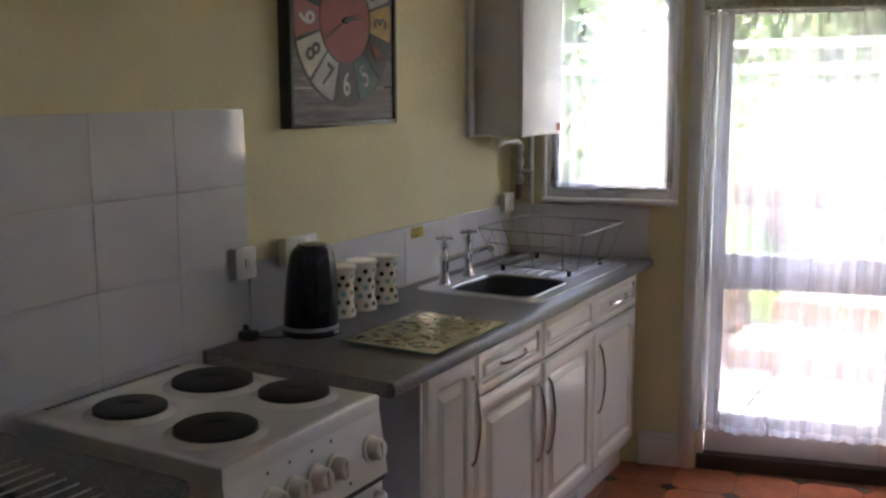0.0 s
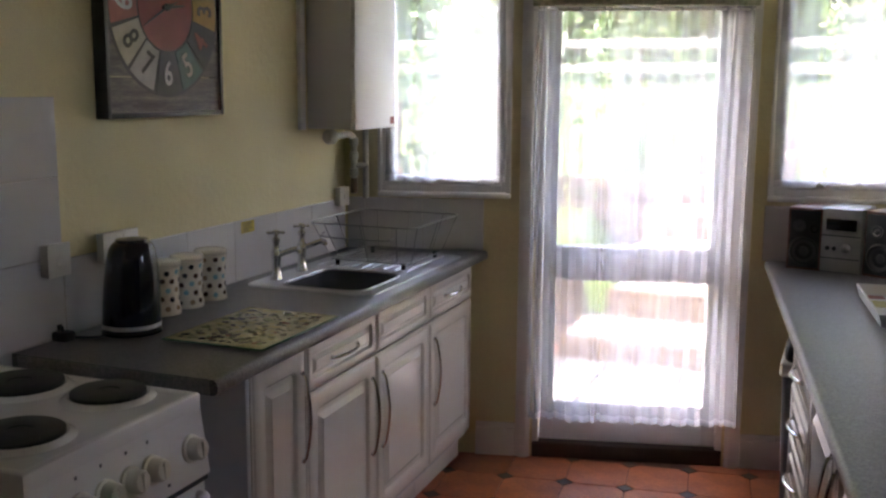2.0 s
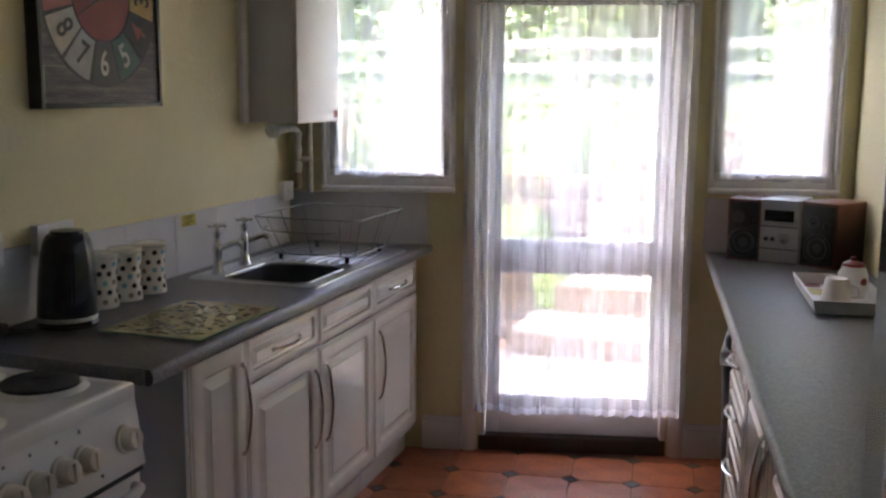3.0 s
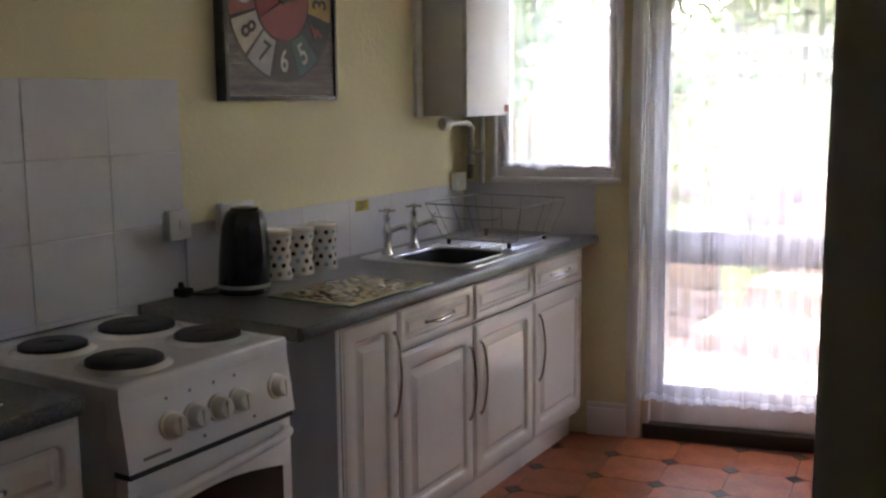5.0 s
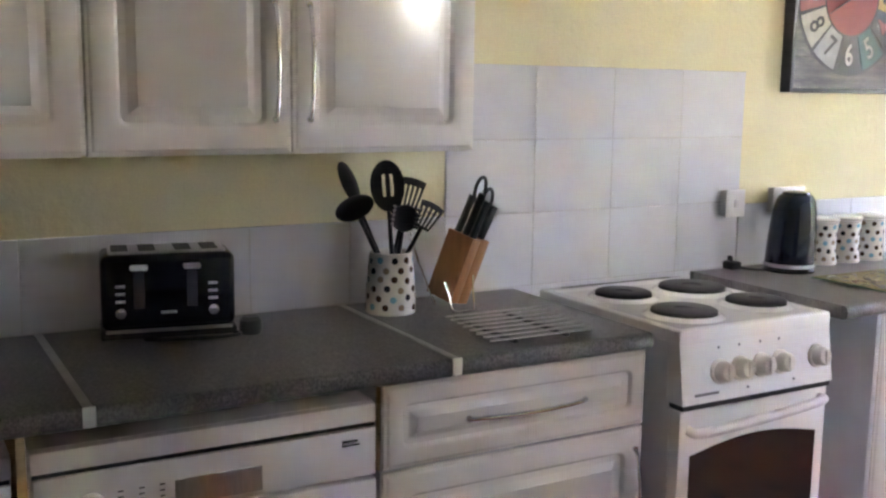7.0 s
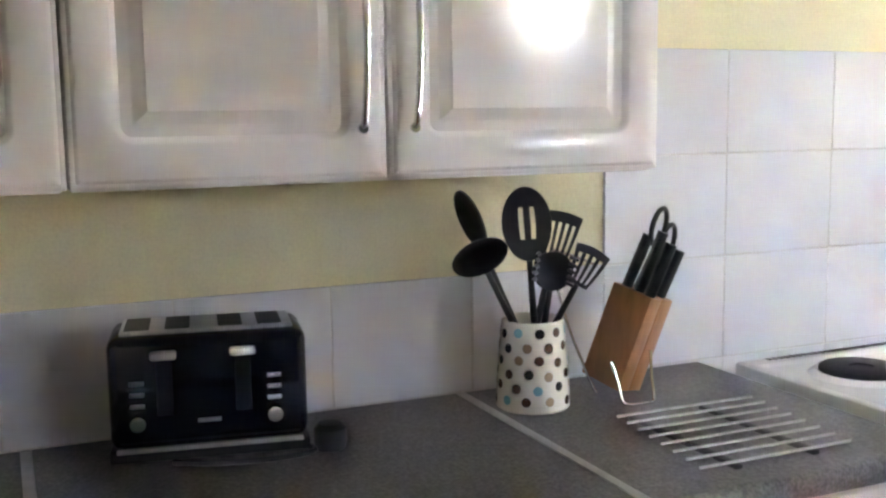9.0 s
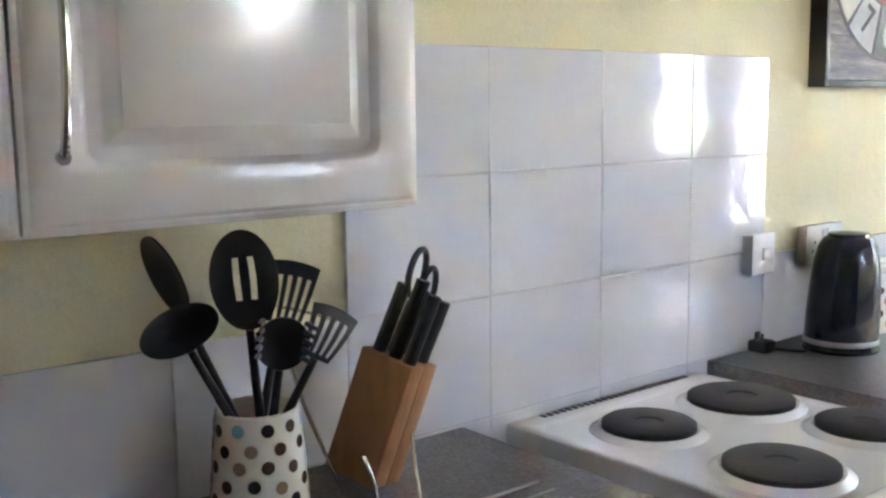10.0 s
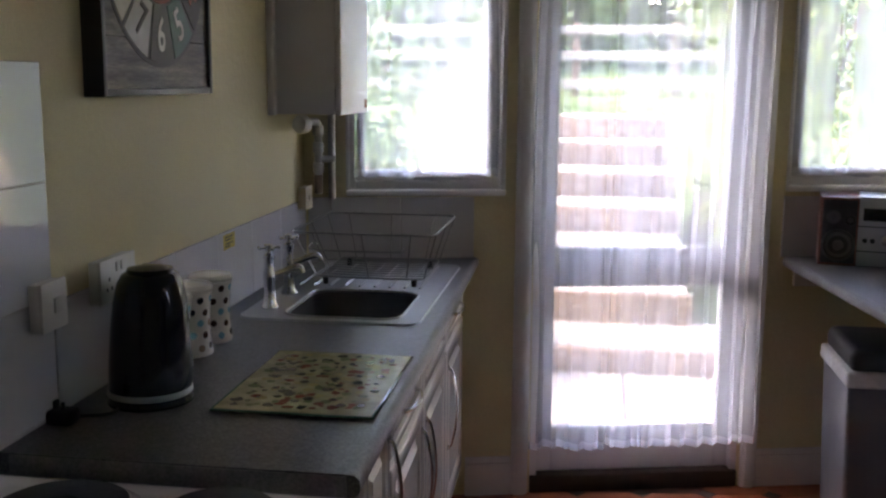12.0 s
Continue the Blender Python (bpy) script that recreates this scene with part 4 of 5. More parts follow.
def dish_rack():
    t = thing("dish_rack", (0.33, 1.45, 0.92), "grey wire dish drainer standing on the ridges", "dish rack")
    m = mat("grey_wire", (0.33, 0.34, 0.34), 0.35, 0.6)

    def loop(x0, x1, y0, y1, z, r):
        pts = []
        for cx, cy, s in ((x1 - r, y1 - r, 0), (x0 + r, y1 - r, 1), (x0 + r, y0 + r, 2), (x1 - r, y0 + r, 3)):
            for k in range(5):
                a = math.pi / 2 * (s + k / 4)
                pts.append((cx + r * math.cos(a), cy + r * math.sin(a), z))
        return pts

    part("top_rim", tube(bmesh.new(), loop(0.1, 0.545, 1.215, 1.69, 1.085, 0.04), 0.0035, 6, True), m, t)
    part("base_rim", tube(bmesh.new(), loop(0.16, 0.50, 1.27, 1.62, 0.94, 0.03), 0.003, 6, True), m, t)
    for k in range(9):
        f = k / 8
        y, yb = 1.25 + 0.4 * f, 1.29 + 0.31 * f
        part("cross_wire", tube(bmesh.new(), bend([(0.16, yb, 0.94), (0.33, yb, 0.936), (0.5, yb, 0.94)], 4), 0.0016, 5), m, t)
    for f in (0.0, 0.5, 1.0):
        for a, b in (((0.1, 1.245 + 0.41 * f, 1.085), (0.16, 1.29 + 0.31 * f, 0.94)), ((0.545, 1.245 + 0.41 * f, 1.085), (0.5, 1.29 + 0.31 * f, 0.94))):
            part("side_wire", rod(bmesh.new(), a, b, 0.0022, seg=6), m, t)
    for f in (0.1, 0.5, 0.9):
        part("end_wire", rod(bmesh.new(), (0.13 + 0.38 * f, 1.215, 1.085), (0.18 + 0.3 * f, 1.27, 0.94), 0.0022, seg=6), m, t)
        part("end_wire", rod(bmesh.new(), (0.13 + 0.38 * f, 1.69, 1.085), (0.18 + 0.3 * f, 1.62, 0.94), 0.0022, seg=6), m, t)
    part("handle_wire", tube(bmesh.new(), bend([(0.16, 1.235, 1.05), (0.18, 1.205, 1.035), (0.42, 1.205, 1.035), (0.45, 1.235, 1.04)], 4), 0.003, 6), m, t)
    for x, y in ((0.19, 1.285), (0.47, 1.285), (0.19, 1.6), (0.47, 1.6)):
        part("foot", lathe(bmesh.new(), [(0, 0.915), (0.008, 0.915), (0.009, 0.938), (0, 0.942)], 10, (x, y, 0)), M_MATT, t, "dark rubber foot")


dish_rack()

# ---- boiler and pipes ----
t = thing("wall_boiler", (0.12, 1.59, 1.462), "white wall-hung boiler beside the window", "boiler")
part("case", B(0.004, 0.2, 1.39, 1.762, 1.434, 2.2, 0.006), M_BOILER, t)
part("front_cover", B(0.201, 0.22, 1.388, 1.764, 1.432, 2.2, 0.006), M_BOILER, t)
part("sticker", B(0.2202, 0.2208, 1.71, 1.75, 1.447, 1.477), M_RED, t, "small red and grey sticker")
t = thing("pipe_casing", (0.01, 1.315, 1.462), "cream painted pipe casing beside the boiler", "pipe casing")
part("casing", B(0.0005, 0.022, 1.32, 1.355, 1.432, 2.38, 0.004), M_WHITE, t)
t = thing("boiler_pipes", (0.06, 1.735, 1.15), "painted pipes and valve below the boiler", "pipes")
part("valve", lathe(bmesh.new(), [(0, -0.02), (0.026, -0.02), (0.03, -0.012), (0.03, 0.012), (0.026, 0.02), (0, 0.02)], 20, (0.07, 1.462, 1.40), toward((0.3, 1, 0))), M_PIPE, t)
part("elbow_pipe", tube(bmesh.new(), bend([(0.07, 1.48, 1.40), (0.065, 1.58, 1.402), (0.062, 1.655, 1.40), (0.06, 1.686, 1.385), (0.06, 1.69, 1.36), (0.06, 1.69, 1.15)], 6), 0.0135, 12), M_PIPE, t)
for z in (1.37, 1.31, 1.24):
    part("pipe_collar", lathe(bmesh.new(), [(0.0136, -0.018), (0.019, -0.016), (0.019, 0.016), (0.0136, 0.018)], 16, (0.06, 1.69, z)), M_PIPE, t)
part("tee_arm", rod(bmesh.new(), (0.06, 1.69, 1.27), (0.11, 1.72, 1.27), 0.012), M_PIPE, t)
part("lower_pipe", rod(bmesh.new(), (0.06, 1.69, 1.215), (0.06, 1.69, 1.152), 0.0145), M_COPPER, t, "dull copper pipe end")
part("back_pipe", rod(bmesh.new(), (0.1, 1.722, 1.432), (0.1, 1.722, 1.13), 0.013), M_PIPE, t)


# ---- sockets and signs ----
def switch_plate(name, y0, y1, z0, z1, label, keys):
    t = thing(name, (0.01, (y0 + y1) / 2, z0), label, "socket")
    part("back_box", B(0.0092, 0.03, y0 + 0.003, y1 - 0.003, z0 + 0.003, z1 - 0.003, 0.002), M_PLASTIC, t)
    part("face_plate", B(0.03, 0.038, y0, y1, z0, z1, 0.003), M_PLASTIC, t)
    for a, b, c, d, m in keys:
        part("rocker", B(0.0375, 0.0425, a, b, c, d, 0.002), m, t)
    return t


switch_plate("cooker_switch", -0.088, 0.0, 1.088, 1.18, "white cooker switch on the tiles", [(-0.05, -0.02, 1.12, 1.148, M_PLASTIC)])
t = switch_plate("wall_socket", 0.133, 0.29, 1.09, 1.182, "white double wall socket behind the kettle", [(0.196, 0.209, 1.152, 1.172, M_PLASTIC), (0.218, 0.231, 1.152, 1.172, M_PLASTIC)])
for y, z in ((0.168, 1.14), (0.158, 1.12), (0.178, 1.12), (0.256, 1.14), (0.246, 1.12), (0.266, 1.12)):
    part("pin_slot", B(0.0378, 0.0385, y - 0.003, y + 0.003, z - 0.004, z + 0.004), M_IRON, t)
switch_plate("boiler_switch", 1.605, 1.69, 1.1, 1.18, "white fused switch below the boiler", [(1.64, 1.655, 1.13, 1.15, M_PLASTIC)])
t = thing("warning_label", (0.009, 0.9, 1.095), "small yellow warning label on the tiles", "label")
part("label_sheet", B(0.0092, 0.0102, 0.89, 0.978, 1.078, 1.12), M_BRASS, t)
for z, w in ((1.112, 0.06), (1.104, 0.05), (1.094, 0.062), (1.086, 0.04)):
    part("print_bar", B(0.0103, 0.0106, 0.9, 0.9 + w, z - 0.0018, z + 0.0018), M_SHADOWRING, t)


# ---- clock ----
def clock():
    cy, cz, hw, hh = 0.46, 1.84, 0.29, 0.333
    x = 0.038
    t = thing("wall_clock", (0.0, cy, cz - hh), "square black-framed clock printed with bold numerals on planks", "clock")
    bm = bmesh.new()
    for a, b, c, d in ((cy - hw, cy - hw + 0.016, cz - hh, cz + hh), (cy + hw - 0.016, cy + hw, cz - hh, cz + hh), (cy - hw + 0.016, cy + hw - 0.016, cz - hh, cz - hh + 0.016), (cy - hw + 0.016, cy + hw - 0.016, cz + hh - 0.016, cz + hh)):
        box(bm, 0.001, x + 0.008, a, b, c, d, 0.002)
    part("frame", bm, M_CLOCKF, t)
    n = 6
    for k in range(n):
        z0 = cz - hh + 0.016 + k * (2 * hh - 0.032) / n
        part("printed_plank", B(0.004, x, cy - hw + 0.016, cy + hw - 0.016, z0 + 0.001, z0 + (2 * hh - 0.032) / n - 0.001), M_PLANK, t)

    def disc(r0, r1, a0, a1, lo, hi, m, name, parent, label=""):
        bm = bmesh.new()
        steps = max(4, int(abs(a1 - a0) / 0.09))
        pts = [(r1 * math.sin(a0 + (a1 - a0) * k / steps), r1 * math.cos(a0 + (a1 - a0) * k / steps)) for k in range(steps + 1)]
        if r0 > 0:
            pts += [(r0 * math.sin(a1 + (a0 - a1) * k / steps), r0 * math.cos(a1 + (a0 - a1) * k / steps)) for k in range(steps + 1)]
        else:
            pts = pts[:-1]
        prism(bm, pts, lo, hi, lambda u, v, w: Vector((w, cy + u, cz + v)))
        return part(name, bm, m, parent, label)

    disc(0, 0.272, 0, 2 * math.pi, x - 0.002, x + 0.0012, M_SHADOWRING, "dial_ring", t)
    grey = mat("pale_grey_print", (0.42, 0.40, 0.38), 0.55, vary=0.15, scale=20)
    cream = mat("cream_print", (0.50, 0.45, 0.36), 0.55, vary=0.15, scale=20)
    gold = mat("ochre_print", (0.48, 0.29, 0.08), 0.55, vary=0.15, scale=20)
    dark = mat("black_print", (0.03, 0.027, 0.028), 0.55, vary=0.2, scale=20)
    teal = mat("teal_print", (0.055, 0.13, 0.12), 0.55, vary=0.2, scale=20)
    rose = mat("salmon_print", (0.42, 0.13, 0.10), 0.55, vary=0.15, scale=20)
    white = mat("chalk_print", (0.6, 0.58, 0.54), 0.55, vary=0.1, scale=20)
    red = mat("red_print", (0.36, 0.10, 0.07), 0.55, vary=0.1, scale=20)
    wedges = {1: (dark, white), 2: (grey, dark), 3: (gold, dark), 4: (dark, red), 5: (teal, white), 6: (M_SHADOWRING, white), 7: (grey, dark), 8: (cream, dark), 9: (rose, white), 10: (dark, white), 11: (cream, dark), 12: (teal, white)}
    for h, (ground, ink) in wedges.items():
        a = h * math.pi / 6
        w = disc(0.14, 0.262, a - 0.235, a + 0.235, x + 0.0012, x + 0.0025, ground, "numeral_block", t)
        cu = bpy.data.curves.new("numeral", "FONT")
        cu.body, cu.size, cu.align_x, cu.align_y, cu.extrude = str(h), 0.105 if h < 10 else 0.08, "CENTER", "CENTER", 0.0006
        cu.offset = 0.0015
        tmp = bpy.data.objects.new("numeral", cu)
        scene.collection.objects.link(tmp)
        me = bpy.data.meshes.new_from_object(tmp.evaluated_get(bpy.context.evaluated_depsgraph_get()))
        bpy.data.objects.remove(tmp)
        spin = math.pi - a if h != 12 else math.pi
        c, s = math.cos(spin), math.sin(spin)
        for v in me.vertices:
            u0, v0, w0 = v.co
            u0 *= 0.8
            u, vv = u0 * c - v0 * s, u0 * s + v0 * c
            v.co = (x + 0.0033 + w0, cy + 0.203 * math.sin(a) + u, cz + 0.203 * math.cos(a) + vv)
        me.materials.append(ink)
        o = new("numeral", me)
        o.parent = w
        tagged(o, "printed hour numeral")
    disc(0, 0.132, 0, 2 * math.pi, x + 0.0012, x + 0.0028, M_RED, "dial_centre", t, "oxblood red dial centre")
    for a, l, wd in ((radians(84), 0.085, 0.006), (radians(242), 0.13, 0.004), (radians(70), 0.06, 0.004)):
        d = Vector((0, math.sin(a), math.cos(a)))
        c = Vector((x + 0.007, cy, cz))
        part("clock_hand", rod(bmesh.new(), c - d * 0.02, c + d * l, wd, wd * 0.4, 8), M_CLOCKF, t)
    part("hub", rod(bmesh.new(), (x + 0.002, cy, cz), (x + 0.012, cy, cz), 0.011), M_CLOCKF, t)


clock()


# ---- kettle, canisters, board ----
def kettle():
    cx, cy = 0.143, 0.112
    t = thing("kettle", (cx, cy, 0.91), "glossy black cordless kettle on its base", "kettle")
    part("base", lathe(bmesh.new(), [(0, 0.9105), (0.083, 0.9105), (0.085, 0.917), (0.078, 0.926), (0, 0.926)], 36, (cx, cy, 0)), M_BLACK, t)
    bm = bmesh.new()
    prof = [(0, 0.927), (0.08, 0.927), (0.081, 0.94), (0.08, 1.0), (0.0765, 1.06), (0.071, 1.115), (0.064, 1.148), (0.055, 1.165), (0.045, 1.171), (0, 1.172)]
    lathe(bm, prof, 36, (cx, cy, 0))
    for v in bm.verts:
        f = (v.co.z - 0.927) / 0.245
        v.co.x += 0.004 * f
        v.co.y += 0.01 * f
    part("jug", bm, M_BLACK, t)
    part("trim_ring", lathe(bmesh.new(), [(0.0805, 0.9275), (0.0825, 0.929), (0.0825, 0.938), (0.0812, 0.94)], 36, (cx, cy, 0)), M_WIRE, t, "dull grey trim ring")
    bm = tube(bmesh.new(), bend([(cx - 0.02, cy + 0.045, 1.165), (cx - 0.042, cy + 0.085, 1.158), (cx - 0.05, cy + 0.1, 1.12), (cx - 0.048, cy + 0.102, 1.03), (cx - 0.044, cy + 0.095, 0.965), (cx - 0.036, cy + 0.07, 0.95)], 6), 0.011, 12)
    part("handle", bm, M_BLACK, t)
    part("lid", lathe(bmesh.new(), [(0, 1.171), (0.046, 1.1705), (0.044, 1.177), (0.012, 1.181), (0, 1.1815)], 28, (cx + 0.004, cy + 0.01, 0)), M_BLACK, t)
    bm = tube(bmesh.new(), bend([(cx - 0.03, cy - 0.08, 0.914), (cx - 0.04, cy - 0.11, 0.914), (0.055, -0.02, 0.915), (0.045, -0.035, 0.922)], 6), 0.004, 8)
    part("flex", bm, M_MATT, t)
    bm = B(0.02, 0.07, -0.075, -0.03, 0.9108, 0.94, 0.008)
    box(bm, 0.03, 0.036, -0.06, -0.045, 0.94, 0.956, 0.001)
    box(bm, 0.05, 0.056, -0.066, -0.061, 0.94, 0.956, 0.001)
    part("plug", bm, M_MATT, t, "black three-pin plug")


kettle()


def spots(parent, cx, cy, rad, z0, z1, seed, rows, per, size, local=False):
    """Round glaze spots laid on a turned jar."""
    inks = (M_SPOT_BROWN, M_SPOT_TAN, M_SPOT_BLUE, M_SPOT_BROWN, M_SPOT_DARK)
    rng = random.Random(seed)
    for j in range(rows):
        z = z0 + (z1 - z0) * (j + 0.5) / rows
        for k in range(per):
            a = 2 * math.pi * (k + 0.5 * (j % 2)) / per + rng.uniform(-0.05, 0.05)
            zz = z + rng.uniform(-0.003, 0.003)
            r = rad(zz)
            bm = bmesh.new()
            n = 10
            pts = []
            for q in range(n):
                b = 2 * math.pi * q / n
                aa, hz = a + size * math.cos(b) / r, zz + size * math.sin(b)
                rr = rad(hz) + 0.0006
                pts.append(bm.verts.new((cx + rr * math.cos(aa), cy + rr * math.sin(aa), hz)))
            mid = bm.verts.new((cx + (rad(zz) + 0.0009) * math.cos(a), cy + (rad(zz) + 0.0009) * math.sin(a), zz))
            for q in range(n):
                bm.faces.new((pts[q], pts[(q + 1) % n], mid))
            part("spot", bm, inks[(k * 2 + j * 3 + rng.randrange(2)) % 5], parent)


for k, (cx, cy) in enumerate(((0.085, 0.34), (0.087, 0.457), (0.088, 0.585))):
    t = thing("storage_canister", (cx, cy, 0.91), "cream ceramic canister with brown and blue spots", "canister", "row of canisters")

    def rad(z):
        f = (z - 0.91) / 0.15
        return 0.052 - 0.007 * math.sin(math.pi * min(max(f, 0), 1))

    prof = [(0, 0.9105), (0.05, 0.9105)] + [(rad(0.915 + 0.145 * q / 8), 0.915 + 0.145 * q / 8) for q in range(9)] + [(0, 1.062)]
    part("body", lathe(bmesh.new(), prof, 30, (cx, cy, 0)), M_CERAM, t)
    part("lid", lathe(bmesh.new(), [(0, 1.0625), (0.053, 1.0625), (0.0545, 1.068), (0.05, 1.076), (0.02, 1.081), (0, 1.082)], 30, (cx, cy, 0)), M_CERAM, t)
    spots(t, cx, cy, rad, 0.917, 1.058, k, 5, 9, 0.0085)


def board():
    t = thing("glass_chopping_board", (0.45, 0.247, 0.91), "glass chopping board printed with a yellow and red food picture", "chopping board")
    x0, x1, y0, y1 = 0.287, 0.61, 0.055, 0.495
    for x, y in ((x0 + 0.02, y0 + 0.02), (x1 - 0.02, y0 + 0.02), (x0 + 0.02, y1 - 0.02), (x1 - 0.02, y1 - 0.02)):
        part("foot", lathe(bmesh.new(), [(0, 0.9103), (0.007, 0.9103), (0.007, 0.9135), (0, 0.9135)], 12, (x, y, 0)), M_PLASTIC, t)
    part("glass_plate", B(x0, x1, y0, y1, 0.9135, 0.9175, 0.0015), mat("bottle_green_glass", (0.10, 0.20, 0.14), 0.1, vary=0.1), t, "green glass edge")
    part("print", B(x0 + 0.006, x1 - 0.006, y0 + 0.006, y1 - 0.006, 0.9176, 0.9182), mat("cream_picture_ground", (0.52, 0.48, 0.27), 0.12, vary=0.2, scale=25), t, "pale yellow printed picture")
    rng = random.Random(4)
    inks = [mat("olive_print", (0.13, 0.13, 0.04), 0.12, vary=0.3, scale=30), mat("brick_red_print", (0.32, 0.10, 0.05), 0.12, vary=0.3, scale=30), mat("brown_print", (0.14, 0.085, 0.045), 0.12, vary=0.3, scale=30), mat("straw_print", (0.55, 0.46, 0.20), 0.12, vary=0.2, scale=30), mat("sage_print", (0.26, 0.29, 0.13), 0.12, vary=0.3, scale=30)]
    for k in range(168):
        i, j = k % 12, k // 12
        cx = x0 + 0.03 + (x1 - x0 - 0.06) * (i + rng.uniform(0.1, 0.9)) / 12
        cy = y0 + 0.03 + (y1 - y0 - 0.06) * (j + rng.uniform(0.1, 0.9)) / 14
        r = rng.uniform(0.006, 0.0165)
        n = rng.choice((4, 6, 8, 9))
        a0 = rng.uniform(0, 6)
        pts = [(cx + r * rng.uniform(0.55, 1.1) * math.cos(a0 + 6.283 * q / n), cy + r * rng.uniform(0.55, 1.1) * math.sin(a0 + 6.283 * q / n)) for q in range(n)]
        ink = inks[1] if cx > 0.5 and rng.random() < 0.45 else rng.choice(inks)
        part("printed_motif", prism(bmesh.new(), pts, 0.9183 + 0.00001 * k, 0.9185 + 0.00001 * k, lambda u, v, w: Vector((u, v, w))), ink, t)


board()


# ---- jar of utensils ----
JX, JY = 0.145, -1.392
RX_, RY_ = 0.36, 0.933                     # sideways direction in which the utensils fan out


def jar_point(s, z, d=0.0):
    """s sideways, d towards the room."""
    return Vector((JX + RX_ * s + RY_ * d, JY + RY_ * s - RX_ * d, z))


def utensil_jar():
    t = thing("utensil_jar", (JX, JY, 0.91), "cream spotted ceramic utensil jar", "jar")

    def rad(z):
        return 0.068 - 0.012 * ((z - 0.91) / 0.165) ** 1.5 if z > 0.91 else 0.068

    prof = [(0, 0.9105), (0.065, 0.9105)] + [(rad(0.914 + 0.158 * q / 8), 0.914 + 0.158 * q / 8) for q in range(9)] + [(0.0535, 1.0745), (0.051, 1.071), (0.053, 0.93), (0, 0.925)]
    part("body", lathe(bmesh.new(), prof, 36, (JX, JY, 0)), M_CERAM, t)
    spots(t, JX, JY, rad, 0.92, 1.066, 21, 6, 10, 0.0088)


utensil_jar()


def utensil(name, label, foot, neck, head, material=M_MATT):
    """A handle that leans from the jar's floor to its neck, and a head; head(bm, neck, along) adds the shape and gives back its prongs."""
    f, nk = jar_point(*foot), jar_point(*neck)
    t = thing(name, tuple(f), label, "utensil", "utensils in the jar")
    part("handle", rod(bmesh.new(), f, nk, 0.0075, 0.0055, 10), material, t)
    bm = bmesh.new()
    prongs = head(bm, nk, (nk - f).normalized())
    hd = part("head", bm, material, t)
    for p in prongs or ():
        part("prong", p, material, hd)


def frame_of(along):
    face = Vector((RY_, -RX_, 0.0))
    face = (face - along * face.dot(along)).normalized()
    side = along.cross(face).normalized()
    if side.dot(Vector((RX_, RY_, 0))) < 0:
        side = -side
    return side, face


def plate(bm, at, us, vs, hole, face, thick=0.0035):
    """A shell over the grid us by vs, at(u, v) in space, with slots where hole(u, v)."""
    top = [[bm.verts.new(at(u, v) + face * thick / 2) for u in us] for v in vs]
    low = [[bm.verts.new(at(u, v) - face * thick / 2) for u in us] for v in vs]
    nu, nv = len(us) - 1, len(vs) - 1

    def solid(i, j):
        return 0 <= i < nu and 0 <= j < nv and not hole((us[i] + us[i + 1]) / 2, (vs[j] + vs[j + 1]) / 2)

    for j in range(nv):
        for i in range(nu):
            if not solid(i, j):
                continue
            c = ((j, i), (j, i + 1), (j + 1, i + 1), (j + 1, i))
            bm.faces.new([top[a][b] for a, b in c])
            bm.faces.new([low[a][b] for a, b in c[::-1]])
            for k, (di, dj) in enumerate(((0, -1), (1, 0), (0, 1), (-1, 0))):
                if not solid(i + di, j + dj):
                    (a, b), (e, f) = c[k], c[(k + 1) % 4]
                    bm.faces.new((top[e][f], top[a][b], low[a][b], low[e][f]))


def spoon_head(w, l, slots=0, dish=0.014, tilt=0.0):
    def head(bm, nk, al):
        side, face = frame_of(al)
        side = (side * math.cos(tilt) + face * math.sin(tilt)).normalized()
        face = side.cross(al).normalized()
        if face.dot(Vector((RY_, -RX_, 0))) < 0:
            face = -face

        def at(u, v):
            x = u * math.sqrt(max(0.0, 1 - v * v))
            return nk + al * (l / 2 * (1 + v)) + side * (w / 2 * x) - face * (dish * (1 - x * x - v * v))

        us = (-1, -0.9, -0.72, -0.5, -0.34, -0.14, 0.14, 0.34, 0.5, 0.72, 0.9, 1)
        vs = [math.sin(radians(-86 + 172 * k / 20)) for k in range(21)]
        plate(bm, at, us, vs, lambda u, v: bool(slots) and 0.14 < abs(u) < 0.34 and -0.5 < v < 0.5, face)
    return head


def slotted_head(w0, w1, l, slots, cant=0.0):
    """A turner blade with long parallel slots."""
    def head(bm, nk, al):
        side, face = frame_of(al)
        up = (al + face * cant).normalized()

        def at(u, v):
            return nk + side * (u * (w0 + (w1 - w0) * v)) + up * (l * v - 0.006 * (2 * u) ** 2 * v) + face * (0.006 * math.sin(3.14 * v))

        n = 2 * slots + 1
        us = [k / n - 0.5 for k in range(n + 1)]
        vs = [k / 10 for k in range(11)]
        plate(bm, at, us, vs, lambda u, v: 0.1 < v < 0.8 and int((u + 0.5) * n) % 2 == 1, face, 0.003)
    return head


def fork_head(w, l):
    def head(bm, nk, al):
        side, face = frame_of(al)
        spoon_head(w, l * 0.8, 0, 0.016)(bm, nk, al)
        prongs = []
        for k in range(5):
            for s in (-1, 1):
                a = nk + al * l * (0.2 + 0.13 * k) + side * s * w * 0.4
                prongs.append(rod(bmesh.new(), a, a + face * 0.022 + side * s * 0.008, 0.0042, 0.003, 8))
        return prongs
    return head


